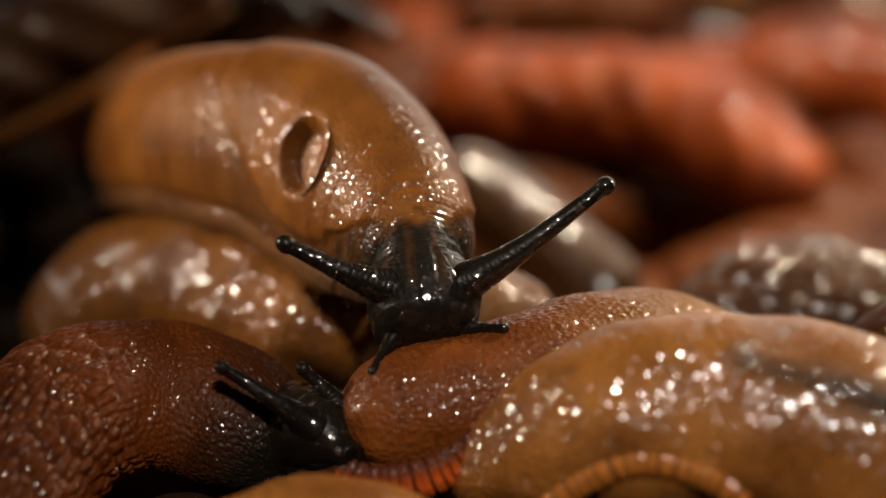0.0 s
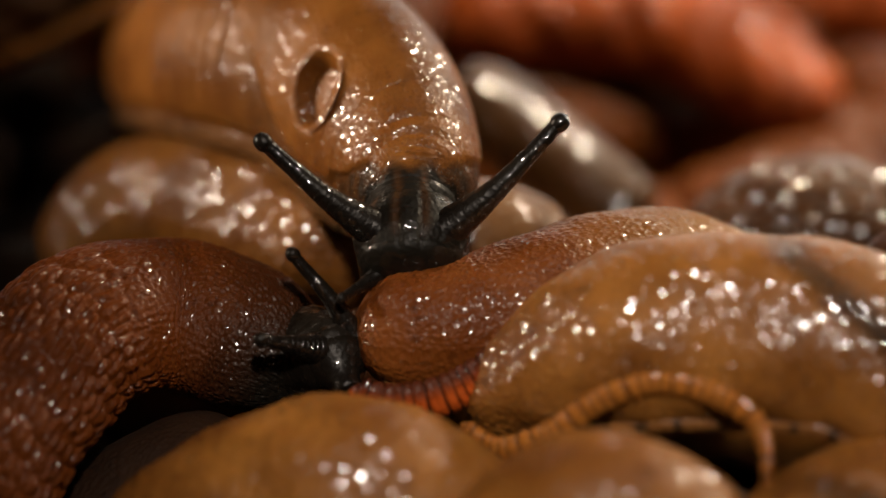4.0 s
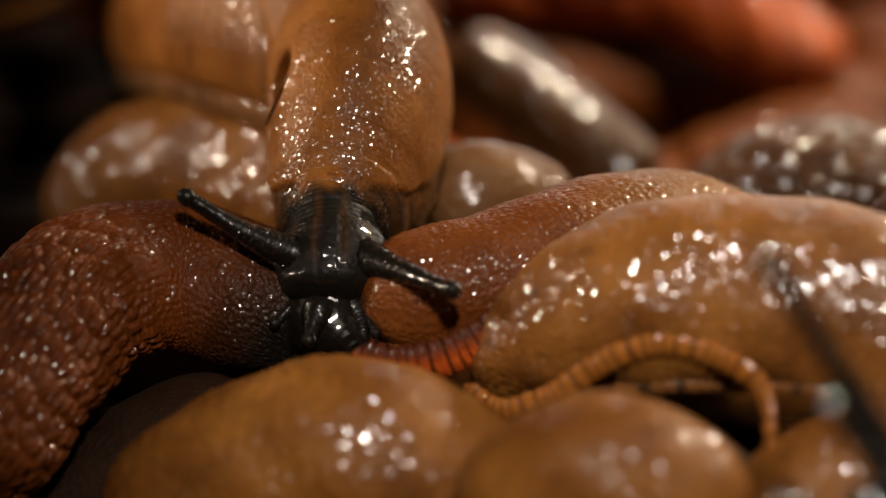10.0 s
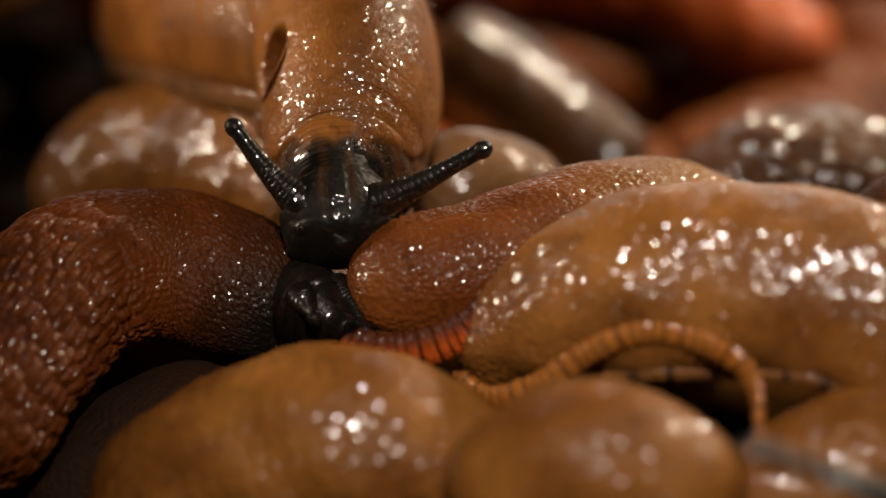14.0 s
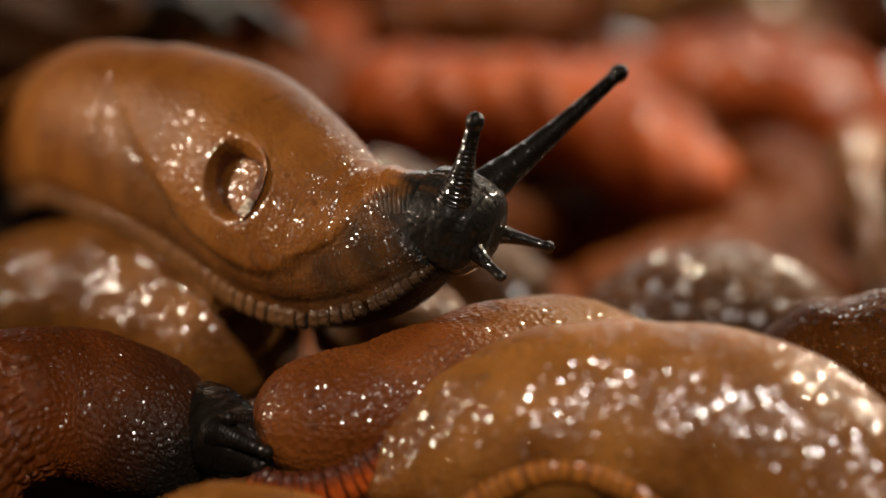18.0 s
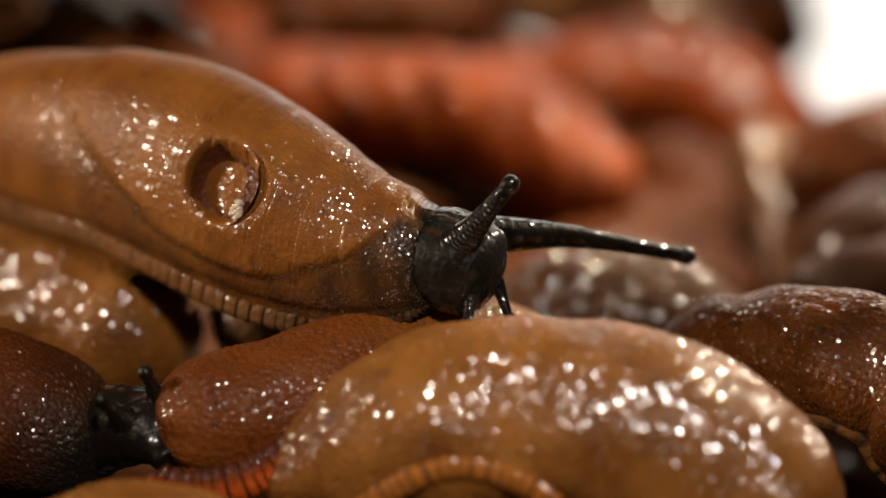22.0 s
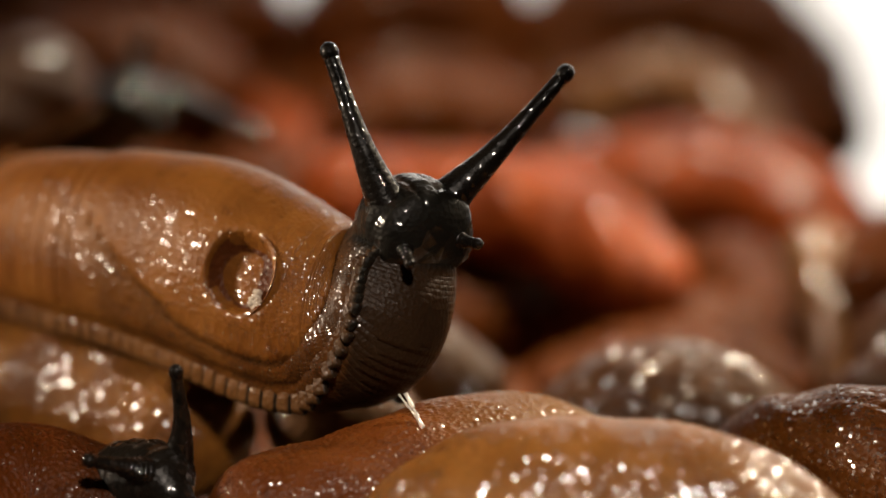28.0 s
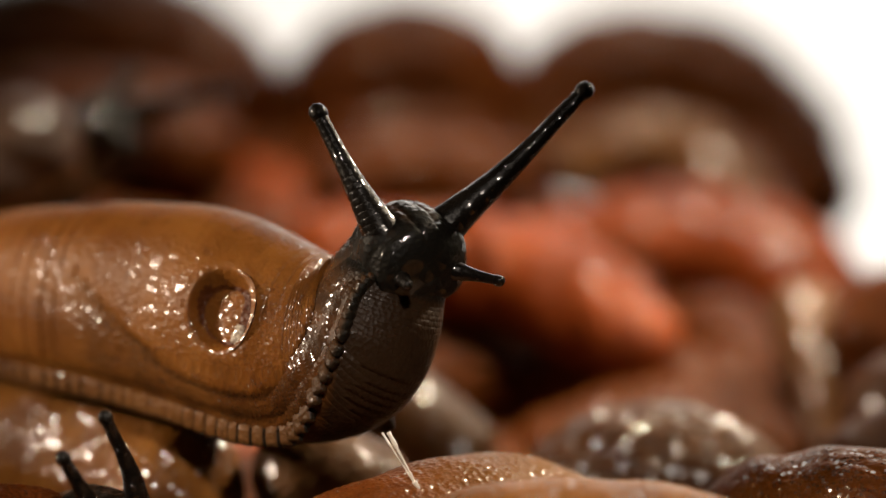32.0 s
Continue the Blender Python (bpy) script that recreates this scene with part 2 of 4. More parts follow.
def tube(name, spine, radii, wide=1.0, flat=0.55, step=0.6, around=64, warts=0.0, wart_size=(2.2, 1.1), lumps=0.5, seed=0, black=None, up=(0, 0, 1), smooth_from=None):
    """A slug's body along a spine in mm. radii: half its height. wide: width to height. flat: depth of the sole below the spine.
    warts: relief of the rows of warts in mm. smooth_from: share of the length from which the warts are only fine wrinkles.
    black: from and to where the skin turns dark, as shares of the length."""
    spine = np.asarray(spine, float)
    knots = np.r_[0, np.cumsum(np.linalg.norm(np.diff(spine, axis=0), axis=1))]
    length = knots[-1]
    n = max(12, int(length / step))
    s = np.linspace(0, length, n)
    p = curve(knots, spine, s)
    r = curve(knots, radii, s)[:, 0]
    e = np.minimum(s, length - s)
    end = np.minimum(e / (0.8 * r), 1.0)
    r = r * np.sqrt(np.clip(1 - (1 - end) ** 2, 0.004, 1))
    side, fwd, top = frames_along(p, up)
    th = np.linspace(0, 2 * np.pi, around, endpoint=False)
    arc = np.outer(np.ones(n), np.where(th > np.pi, th - 2 * np.pi, th)) * np.median(r)
    ss = np.outer(s, np.ones(around))
    rr = np.outer(r, np.ones(around))
    disp = np.zeros((n, around))
    if warts:
        f1, f2 = cells(ss / wart_size[0] + 0.35 * np.sin(arc * 0.6 + seed), arc / wart_size[1], seed)
        coarse = warts * (np.sqrt(np.clip(1.6 * (f2 - f1), 0, 1)) - 0.6)
        if smooth_from is not None:
            f1, f2 = cells(ss / 0.85 + 0.5 * np.sin(arc * 1.3), arc / 0.55, seed + 5)
            fine = 0.16 * (np.minimum(1, 2.2 * (f2 - f1)) - 0.6)
            k = np.clip((ss / length - smooth_from) / 0.06 + 0.5 * np.sin(arc * 0.5), 0, 1)
            coarse = coarse * (1 - k) + fine * k
        disp += coarse
    disp += lumps * (np.sin(ss * 0.42 + 2 * np.sin(arc * 0.23 + seed) + seed) * np.cos(arc * 0.31 + seed * 2.1) * 0.6
                     + 0.4 * np.sin(ss * 0.9 + arc * 0.7 + seed * 3))
    rr = np.maximum(rr + disp * np.minimum(1, rr / 3), 0.02)
    c, z = np.cos(th)[None, :], np.sin(th)[None, :]
    x = rr * wide * c
    y = rr * np.where(z > 0, z, flat * np.sign(z) * np.abs(z) ** 0.7)
    pts = p[:, None, :] + x[..., None] * side[:, None, :] + y[..., None] * top[:, None, :]
    rest = np.stack([rr * c, ss, rr * z], -1) * MM + seed * 0.05
    shade = None
    if black:
        shade = np.clip((ss / length - black[0]) / (black[1] - black[0]), 0, 1)
    return grid_mesh(name, pts * MM, rest, shade)


def ribbon(name, path, r=0.8, pitch=1.0, teeth=0.18, seed=0, step=0.12, tall=1.3, rim=0.0):
    """The fringe of a foot: a rounded band along a path in mm, notched across into narrow folds."""
    path = np.asarray(path, float)
    knots = np.r_[0, np.cumsum(np.linalg.norm(np.diff(path, axis=0), axis=1))]
    s = np.linspace(0, knots[-1], int(knots[-1] / step))
    p = curve(knots, path, s)
    side, fwd, top = frames_along(p)
    th = np.linspace(0, 2 * np.pi, 16, endpoint=False)
    saw = np.abs(np.sin(np.pi * (s + 0.25 * np.sin(s * 1.3 + seed)) / pitch))
    notch = np.clip((0.5 - saw) / 0.4, 0, 1)
    rr = r * (1 - teeth * notch) * np.minimum(1, np.minimum(s, knots[-1] - s) / 1.5 + 0.1)
    pts = p[:, None, :] + (rr[:, None] * np.cos(th))[..., None] * side[:, None, :] + (tall * rr[:, None] * np.sin(th))[..., None] * top[:, None, :]
    rest = np.stack([np.outer(rr, np.cos(th)), np.outer(s, np.ones(16)), np.outer(rr, np.sin(th))], -1) * MM
    upper = rim * np.clip((np.sin(th) - 0.15) / 0.35, 0, 1)
    return grid_mesh(name, pts * MM, rest, np.maximum(np.outer(notch, np.ones(16)), upper[None, :]))


# ---- an unseen ground, added dark to cut bounced light, and the white sheet behind ----
def sheet(name, prof, material, label, category):
    me = bpy.data.meshes.new(name)
    xs = np.linspace(-3, 3, 25)
    verts = [(x, y, z) for y, z in prof for x in xs]
    k = len(xs)
    faces = [(i * k + j, i * k + j + 1, (i + 1) * k + j + 1, (i + 1) * k + j) for i in range(len(prof) - 1) for j in range(k - 1)]
    me.from_pydata(verts, [], faces)
    me.polygons.foreach_set("use_smooth", [True] * len(faces))
    me.materials.append(material)
    tagged(new(name, me), label, category, kind="structure")


sheet("ground", [(-3.0, 0.0), (0.1, 0.0), (3.0, 0.0)], DARK_GROUND, "unseen ground under the heap of slugs, dark to keep bounced light down", "table")
sheet("backdrop", [(0.19, 0.002), (0.24, 0.004)] + [(0.24 + 0.10 * math.sin(a), 0.104 - 0.10 * math.cos(a)) for a in np.linspace(0.15, 1.45, 12)] + [(0.36, 1.2)], WHITE,
      "white plastic sheet standing behind the heap", "sheet")

HEAP = "slugs in the heap"


def foot_edges(spine, radii, wide=1.0, flat=0.55):
    """The two lower edges of a body, where the foot's fringe sits."""
    spine = np.asarray(spine, float)
    knots = np.r_[0, np.cumsum(np.linalg.norm(np.diff(spine, axis=0), axis=1))]
    s = np.linspace(knots[-1] * 0.06, knots[-1] * 0.94, 14)
    p, r = curve(knots, spine, s), curve(knots, radii, s)
    side, fwd, top = frames_along(p)
    return [p + k * side * r * wide * 0.82 - top * r * flat * 0.68 for k in (1, -1)]


def still_slug(label, mat, spine, radii, fringe=None, fringe_mat=None, fringe_r=0.8, fringe_tall=1.3, rim=0.0, edge=0.5, **kw):
    ob = thing("slug", label, "slug", HEAP)
    part("body", tube("body", spine, radii, **kw), mat, ob)
    if edge:
        for path in foot_edges(spine, radii, **{k: v for k, v in kw.items() if k in ("wide", "flat")}):
            part("foot_fringe", ribbon("foot_fringe", path, r=0.55, step=edge, pitch=max(1.0, edge * 6)), TAN, ob, "narrow folded foot fringe")
    if fringe:
        part("foot_fringe", ribbon("foot_fringe", fringe, r=fringe_r, tall=fringe_tall, rim=rim), fringe_mat or FRINGE, ob, "orange foot fringe with narrow folds")
    return ob


# ---- the still slugs near the camera ----
# black fade: the black head, plus the shade before it painted into the skin
left_slug = still_slug("dark red-brown slug with coarse warts and a black head", LEFT,
           [(-48.6, -22.0, 14.2), (-45.3, -15.7, 21.4), (-40.8, -8.3, 25.5), (-33.1, -3.1, 25.4), (-27.2, -4.5, 24.1), (-22.2, -8.4, 21.5)],
           [6, 7, 7.6, 7.8, 7.0, 5.2], warts=0.6, wart_size=(2.1, 0.95), smooth_from=0.50, step=0.16, around=280, lumps=0.25, seed=1, black=(0.70, 0.97), flat=0.60, edge=0)
still_slug("russet slug squeezed between its neighbours, orange foot showing", RUSSET,
           [(-17.6, -7.9, 27.0), (-13.6, -7.9, 26.9), (-7.6, -6.8, 27.1), (-1.9, -4.5, 28.1), (3.3, -1.1, 29.0), (9.3, 3.9, 28.1), (15.9, 8.1, 24.6)],
           [4.0, 5.2, 6.0, 6.2, 6.0, 5.6, 5.0], [(-17.7, -13.9, 24.0), (-15.4, -14.7, 23.3), (-11.7, -15.1, 23.5), (-8.1, -14.8, 24.8), (-4.9, -13.1, 26.8), (-2.8, -11.7, 28.1)], RED_FRINGE,
           warts=0.15, wart_size=(0.9, 0.6), step=0.22, around=180, lumps=0.2, seed=2, flat=0.9, fringe_r=0.9, fringe_tall=2.0, rim=0.86, black=(0.45, 0.80))
# the shade under the warty slug is put into this one's colour
still_slug("slug pressed under its warty neighbour, coloured near black for the shade there", GAP_SHADE,
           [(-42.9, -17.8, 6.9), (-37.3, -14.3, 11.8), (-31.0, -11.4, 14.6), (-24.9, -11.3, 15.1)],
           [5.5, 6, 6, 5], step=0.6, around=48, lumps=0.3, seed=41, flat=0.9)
still_slug("large smooth brown slug with wet highlights, foot edge lifted", BROWN,
           [(-7.7, -13.7, 21.2), (-3.3, -13.9, 24.3), (3.6, -14.9, 27.9), (14.9, -16.5, 29.6), (23.7, -18.8, 29.0), (30.3, -21.0, 24.9), (32.7, -24.6, 19.6)],
           [2.2, 4.8, 7.6, 8.3, 8.0, 7.5, 7],
           [(-8.5, -16.6, 22.1), (-5.4, -19.9, 21.3), (-1.8, -21.5, 22.9), (2.6, -22.6, 26.3), (6.6, -23.2, 28.1), (10.9, -24.3, 27.8), (14.6, -25.9, 26.0), (15.7, -28.5, 20.3)],
           warts=0.10, wart_size=(1.0, 0.8), step=0.26, around=190, lumps=0.2, seed=3, flat=0.85, fringe_r=0.55, fringe_tall=1.9)
still_slug("brown slug with blurred wet sparkles, back arched", SPARKLE,
           [(-34.7, -23.6, 8.5), (-29.9, -24.1, 14.1), (-22.7, -24.2, 17.3), (-13.8, -25.0, 18.2), (-8.4, -25.6, 16.0), (-5.8, -26.8, 11.9)],
           [5.5, 7.2, 8.5, 8.3, 7.0, 6], warts=0.16, wart_size=(1.4, 1.0), step=0.26, around=150, lumps=0.3, seed=4, flat=0.9)
still_slug("small brown slug under the lifted foot edge", SPARKLE,
           [(-6.5, -33.2, 14.9), (-2.2, -33.1, 19.0), (2.9, -33.6, 20.8), (8.0, -34.1, 19.0), (11.4, -35.3, 14.9)],
           [5, 6.5, 7, 6.5, 5.5], step=0.4, around=96, lumps=0.2, seed=5, warts=0.1, wart_size=(1.6, 1.2), flat=0.9)
still_slug("brown slug in the near shadow", SPARKLE,
           [(13.4, -30.9, 11.9), (18.7, -28.6, 16.5), (24.9, -27.0, 18.2), (33.3, -27.0, 18.2)],
           [5, 6, 7, 7], step=0.4, around=96, lumps=0.3, seed=6, warts=0.1, wart_size=(1.6, 1.2), flat=0.9)
still_slug("brown slug with pale wet sparkles behind", SPARKLE,
           [(-46.1, 27.9, 17.5), (-42.3, 27.9, 24.6), (-35.0, 26.4, 27.4), (-25.8, 19.4, 27.9), (-17.0, 10.9, 25.8)],
           [5.5, 7.0, 7.6, 7.4, 6.6], warts=0.28, wart_size=(1.2, 0.9), step=0.3, around=150, lumps=0.25, seed=7, flat=0.9)
still_slug("pale wet slug in a gap of the heap", PALE,
           [(-13.3, 14.7, 25.9), (-8.2, 15.3, 28.1), (-4.7, 17.0, 26.7), (-0.6, 16.1, 23.8)],
           [4.5, 5, 5, 4.5], warts=0.28, wart_size=(1.2, 0.8), step=0.35, around=100, lumps=0.25, seed=8, flat=0.9)
still_slug("dark brown slug with one long wet highlight", STREAK,
           [(-11.7, 55.8, 31.5), (-4.1, 51.5, 27.2), (2.2, 47.2, 23.4), (7.9, 44.0, 19.3)],
           [4.5, 4.6, 4.5, 4.2], step=0.5, around=80, lumps=0.15, seed=9, flat=0.9)
still_slug("brown ridged slug glittering with slime", SLIMY,
           [(11.4, 31.3, 18.4), (18.4, 30.6, 23.2), (25.3, 29.9, 24.6), (32.0, 30.9, 20.8), (35.4, 30.4, 15.3)],
           [5, 6, 6.3, 6, 5.5], warts=0.35, wart_size=(4.5, 1.2), step=0.3, around=130, lumps=0.3, seed=10, flat=0.9)
still_slug("red-brown slug with a smooth creased flank", AMBER,
           [(28.1, 10.1, 24.4), (33.3, 3.9, 28.3), (40.1, -1.8, 30.0), (46.6, -6.5, 28.1), (49.7, -11.2, 22.8)],
           [5, 5.6, 6, 6.2, 6], warts=0.12, wart_size=(3.5, 1.6), step=0.2, around=220, lumps=0.4, seed=11, flat=0.9)
# ---- farther slugs ----
still_slug("bright orange slug lying across the heap", ORANGE,
           [(-15.3, 98.6, 28.2), (-0.7, 96.3, 27.7), (12.3, 92.2, 27.7), (21.7, 85.1, 24.8), (29.0, 78.5, 20.0)],
           [7, 7.5, 7.5, 7, 5], step=0.8, around=64, lumps=0.6, seed=12)
still_slug("orange-brown slug curled behind the bright one", ORANGE,
           [(13.3, 116.9, 19.5), (27.1, 116.3, 24.7), (40.9, 114.3, 25.1), (49.3, 108.7, 20.1), (52.2, 102.2, 12.0)],
           [8, 8.5, 8.5, 8, 7], step=0.8, around=64, lumps=0.6, seed=13)
still_slug("pale slug stretched upright, slimy", PALE,
           [(43.3, 80.3, 29.9), (44.7, 74.6, 24.3), (46.6, 68.8, 18.9), (47.5, 65.2, 13.6)],
           [3.5, 4, 4, 4], step=0.8, around=48, lumps=0.5, seed=14)
still_slug("red-brown slug at the edge of the heap", DAMP,
           [(46.6, 70.2, 23.6), (52.4, 69.4, 27.9), (60.0, 67.7, 29.3), (70.4, 65.1, 27.5)],
           [5.5, 6.5, 7, 7], step=0.8, around=48, lumps=0.5, seed=15)
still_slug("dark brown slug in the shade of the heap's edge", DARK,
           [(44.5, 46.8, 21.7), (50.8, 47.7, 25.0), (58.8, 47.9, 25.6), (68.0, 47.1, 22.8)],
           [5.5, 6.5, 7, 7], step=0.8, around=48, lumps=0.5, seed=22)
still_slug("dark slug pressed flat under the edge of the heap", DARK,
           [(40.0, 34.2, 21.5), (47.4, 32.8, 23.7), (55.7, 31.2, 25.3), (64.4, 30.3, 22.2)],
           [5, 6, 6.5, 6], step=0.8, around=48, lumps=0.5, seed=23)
still_slug("brown slug at the foot of the heap", DAMP,
           [(61.5, 86.8, 16.3), (68.9, 86.5, 22.4), (76.2, 85.1, 24.8)],
           [6, 7, 7], step=0.8, around=48, lumps=0.5, seed=24)
still_slug("dark slug with an orange foot edge", DARK,
           [(-66.7, 58.9, 35.1), (-55.7, 64.5, 39.9), (-46.7, 69.9, 44.2), (-36.6, 77.3, 48.3)],
           [7, 7, 7, 7], [(-59.8, 53.4, 33.8), (-53.1, 55.1, 36.1), (-47.4, 56.9, 38.9), (-41.5, 61.0, 42.2)], step=0.8, around=48, lumps=0.5, seed=16)
still_slug("red slug high on the heap, far back", DAMP,
           [(-64.3, 155.2, 37.0), (-46.2, 159.3, 44.0), (-31.0, 160.4, 40.7), (-22.3, 153.5, 31.1)],
           [10, 11, 11, 9], step=1, around=48, lumps=0.8, seed=17)
still_slug("red-brown slug wedged under the high one, far back", DAMP,
           [(-64.0, 137.0, 32.0), (-48.0, 140.0, 37.0), (-34.0, 139.0, 36.5), (-23.0, 135.0, 30.0)],
           [7, 7.5, 7.5, 6.5], step=1, around=48, lumps=0.8, seed=25)
still_slug("brown slug humped against the white sheet", DAMP,
           [(-13.4, 163.8, 26.5), (-6.0, 166.8, 38.6), (4.8, 167.0, 39.4), (12.9, 164.0, 27.3)],
           [8, 9.5, 9.5, 8], step=1, around=48, lumps=0.8, seed=18)
still_slug("brown slug under the humped one, by the white sheet", DAMP,
           [(-17.0, 158.0, 20.0), (-6.0, 161.0, 27.5), (6.0, 161.0, 27.5), (17.0, 157.0, 20.0)],
           [8, 9, 9, 8], step=1, around=48, lumps=0.8, seed=26)
still_slug("red-brown slug curved along the heap's crest", DAMP,
           [(14.2, 172.5, 24.9), (26.2, 175.0, 36.2), (39.8, 175.3, 37.2), (52.4, 171.0, 28.6), (56.3, 161.9, 16.7)],
           [8, 9.5, 9.5, 9, 8], step=1, around=48, lumps=0.8, seed=19)
still_slug("pinkish slug in the middle of the heap", PALE,
           [(20.7, 144.2, 27.7), (31.7, 143.7, 33.1), (42.7, 140.1, 27.8), (44.5, 134.7, 19.9)],
           [5, 5.5, 5.5, 5], step=1, around=48, lumps=0.8, seed=20)
still_slug("grey-brown slug in the middle of the heap", DAMP,
           [(-13.2, 130.1, 29.2), (1.9, 128.9, 32.3), (16.2, 126.3, 30.7)],
           [5.5, 6, 5.5], step=1, around=48, lumps=0.8, seed=21)


# ---- the deeper layers of the heap ----
def buried():
    rng = random.Random(7)
    kinds = [(DARK, "dark brown slug deep in the heap"), (RED, "red-brown slug deep in the heap"), (BROWN, "brown slug deep in the heap")]
    far = [(DAMP, "dark red-brown slug deep in the heap"), (DAMP, "red-brown slug deep in the heap"), (DAMP, "brown slug deep in the heap")] + [(PALE, "pale pinkish slug in the heap, slimy"), (ORANGE, "orange slug in the heap, far back")]
    gaps = [kinds[0], (DAMP, "dark red-brown slug deep in the heap"), kinds[1], kinds[0], (DAMP, "red-brown slug deep in the heap")]
    plots = []
    for y in np.arange(-95, 175, 15):
        for x in np.arange(-85, 62, 30):
            if x < 45 or y < 70:
                # low and left-hand slugs carry the gaps' shade in their skin colour
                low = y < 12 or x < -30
                plots.append((x, y, rng.uniform(1, 4) if low else rng.uniform(5, 11), [(GAP_SHADE, "slug deep in the heap, coloured near black for the shade of the gaps")] if low else kinds))
    for y in np.arange(45, 168, 13):
        for x in np.arange(-75, 42, 27):
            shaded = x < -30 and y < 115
            plots.append((x, y, 8 + (y - 45) * 0.17 + rng.uniform(-2, 3), [(GAP_SHADE, "slug deep in the heap, coloured near black for the shade of the gaps")] if shaded else gaps if y < 62 else far))
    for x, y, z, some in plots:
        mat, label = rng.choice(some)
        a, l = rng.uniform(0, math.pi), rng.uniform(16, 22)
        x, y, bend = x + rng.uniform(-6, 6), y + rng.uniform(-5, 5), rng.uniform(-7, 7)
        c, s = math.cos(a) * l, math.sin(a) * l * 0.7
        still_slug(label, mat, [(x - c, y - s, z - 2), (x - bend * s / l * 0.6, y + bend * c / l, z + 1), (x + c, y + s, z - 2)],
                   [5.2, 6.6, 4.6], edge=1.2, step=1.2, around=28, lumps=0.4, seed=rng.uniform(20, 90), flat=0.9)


buried()


# ---- the slugs that move ----
def bead(name, s, radius, wide, flat, half, arch=26.0, around=96, relief=None, tint=None, rings=7, pull=1.0, start=None, slime=None, slack=0.0):
    """One rigid slice of a bending body at s mm along it, centred on its own origin, forward is +y."""
    l = np.r_[-1.0, -0.985, np.linspace(-0.95, 0.95, rings), 0.985, 1.0] * half
    drop = np.r_[0.55, 0.12, np.zeros(rings), 0.12, 0.55]
    th = np.linspace(0, 2 * np.pi, around, endpoint=False)
    r = np.maximum(np.array([radius(s + q / pull) for q in l]) - l**2 / (2 * arch) - drop * min(1, radius(s)), 0.02)
    w = np.array([wide(s + q / pull) for q in l])
    ss = np.outer(s + l / pull, np.ones(around))
    tt = np.outer(np.ones(len(l)), th)
    rr = np.outer(r, np.ones(around))
    if slack:
        even = np.array([radius(s + q / pull / (1 + slack)) - radius(s + q / pull) for q in l])
        rr = np.maximum(rr + np.outer(even, np.clip(-2 * np.sin(th), 0, 1)), 0.02)
    if relief:
        rr = rr + relief(ss, tt)
    c, z = np.cos(tt), np.sin(tt)
    x = rr * w[:, None] * c
    y = rr * np.where(z > 0, z, flat * np.sign(z) * np.abs(z) ** 0.6)
    pts = np.stack([x, np.outer(l, np.ones(around)), y], -1)
    rest = np.stack([rr * c, (s if start is None else start) + np.outer(l, np.ones(around)), rr * z], -1) * MM
    return grid_mesh(name, pts * MM, rest, tint(ss, tt) if tint else None, slime=slime(ss, tt) if slime else None)


def chain_rows(times, knots, tables, q, lean=None):
    """Poses at the places q along a spine, time by time: rows[i] is a list of (t, matrix)."""
    rows = [[] for _ in q]
    fine = np.linspace(knots[0], knots[-1], 240)
    for t, table in zip(times, tables):
        p = curve(knots, table, fine)
        up = np.zeros((240, 3))
        up[:, 2] = 1
        if lean:
            w = np.clip((fine - 42.5) / 5, 0, 1) * np.clip((55.5 - fine) / 5.5, 0, 1)
            up[:, 1] = np.interp(t, *lean) * w * w * (3 - 2 * w)
        side, fwd, top = frames_along(p, up)
        for i, s in enumerate(q):
            k = int(np.clip(np.searchsorted(fine, s), 0, 239))
            w = Matrix((side[k], fwd[k], top[k])).transposed().to_4x4()
            w.translation = Vector(p[k]) * MM
            rows[i].append((t, w))
    return rows


# body of the slug that turns its head, from tail to mouth
KNOTS = [0, 12, 22, 34, 46, 54, 58]
R_AT = [0, 12, 22, 30, 35, 40, 46, 50.8, 52, 54, 58, 59.3, 60]
R_OF = [7.0, 8.4, 9.2, 10.4, 10.7, 9.5, 7.1, 5.3, 4.5, 3.7, 3.2, 2.2, 0.8]


def main_radius(s):
    return float(curve(R_AT, R_OF, [min(max(s, 0), 60)])[0, 0])


def main_wide(s):
    return float(np.interp(s, [0, 34, 46, 54, 60], [0.80, 0.72, 0.84, 0.95, 1.05]))


PULL_AT = [0, 10, 16, 22, 28, 34, 38, 41, 44, 46, 48, 60]
PULL_OF = [3.1, 3.1, 2.0, 1.72, 1.55, 1.42, 1.48, 1.42, 1.27, 1.16, 1.13, 1.05]


def stretched(s):
    """How far the body is drawn out at s, and its length up to there."""
    fine = np.linspace(0, max(s, 0.01), 200)
    return float(np.interp(s, PULL_AT, PULL_OF)), float(np.mean(np.interp(fine, PULL_AT, PULL_OF)) * s)


HOLE = (39.2, 0.50, 2.05, 0.35)


def latitude(th):
    """Angle above the middle of the flank, the same on both sides."""
    lat = np.where(th > np.pi, th - 2 * np.pi, th)
    return np.where(lat > np.pi / 2, np.pi - lat, np.where(lat < -np.pi / 2, -np.pi - lat, lat))


def hem_of(s):
    return -0.14 + 0.95 * np.clip(np.maximum((40.0 - s) / 12.5, (s - 40.0) / 10.5), 0, 1.2) ** 2.3


def main_flat(s):
    """Depth of the body below its middle."""
    return float(np.interp(s, [0, 14, 30, 36, 40, 44], [0.70, 0.60, 0.58, 0.68, 0.82, 0.92]))


def on_mantle(s, th):
    return np.clip((latitude(th) - hem_of(s)) / 0.06, 0, 1) * np.clip((51.0 - s) / 0.6, 0, 1) * np.clip((s - 27.5) / 1.0, 0, 1)


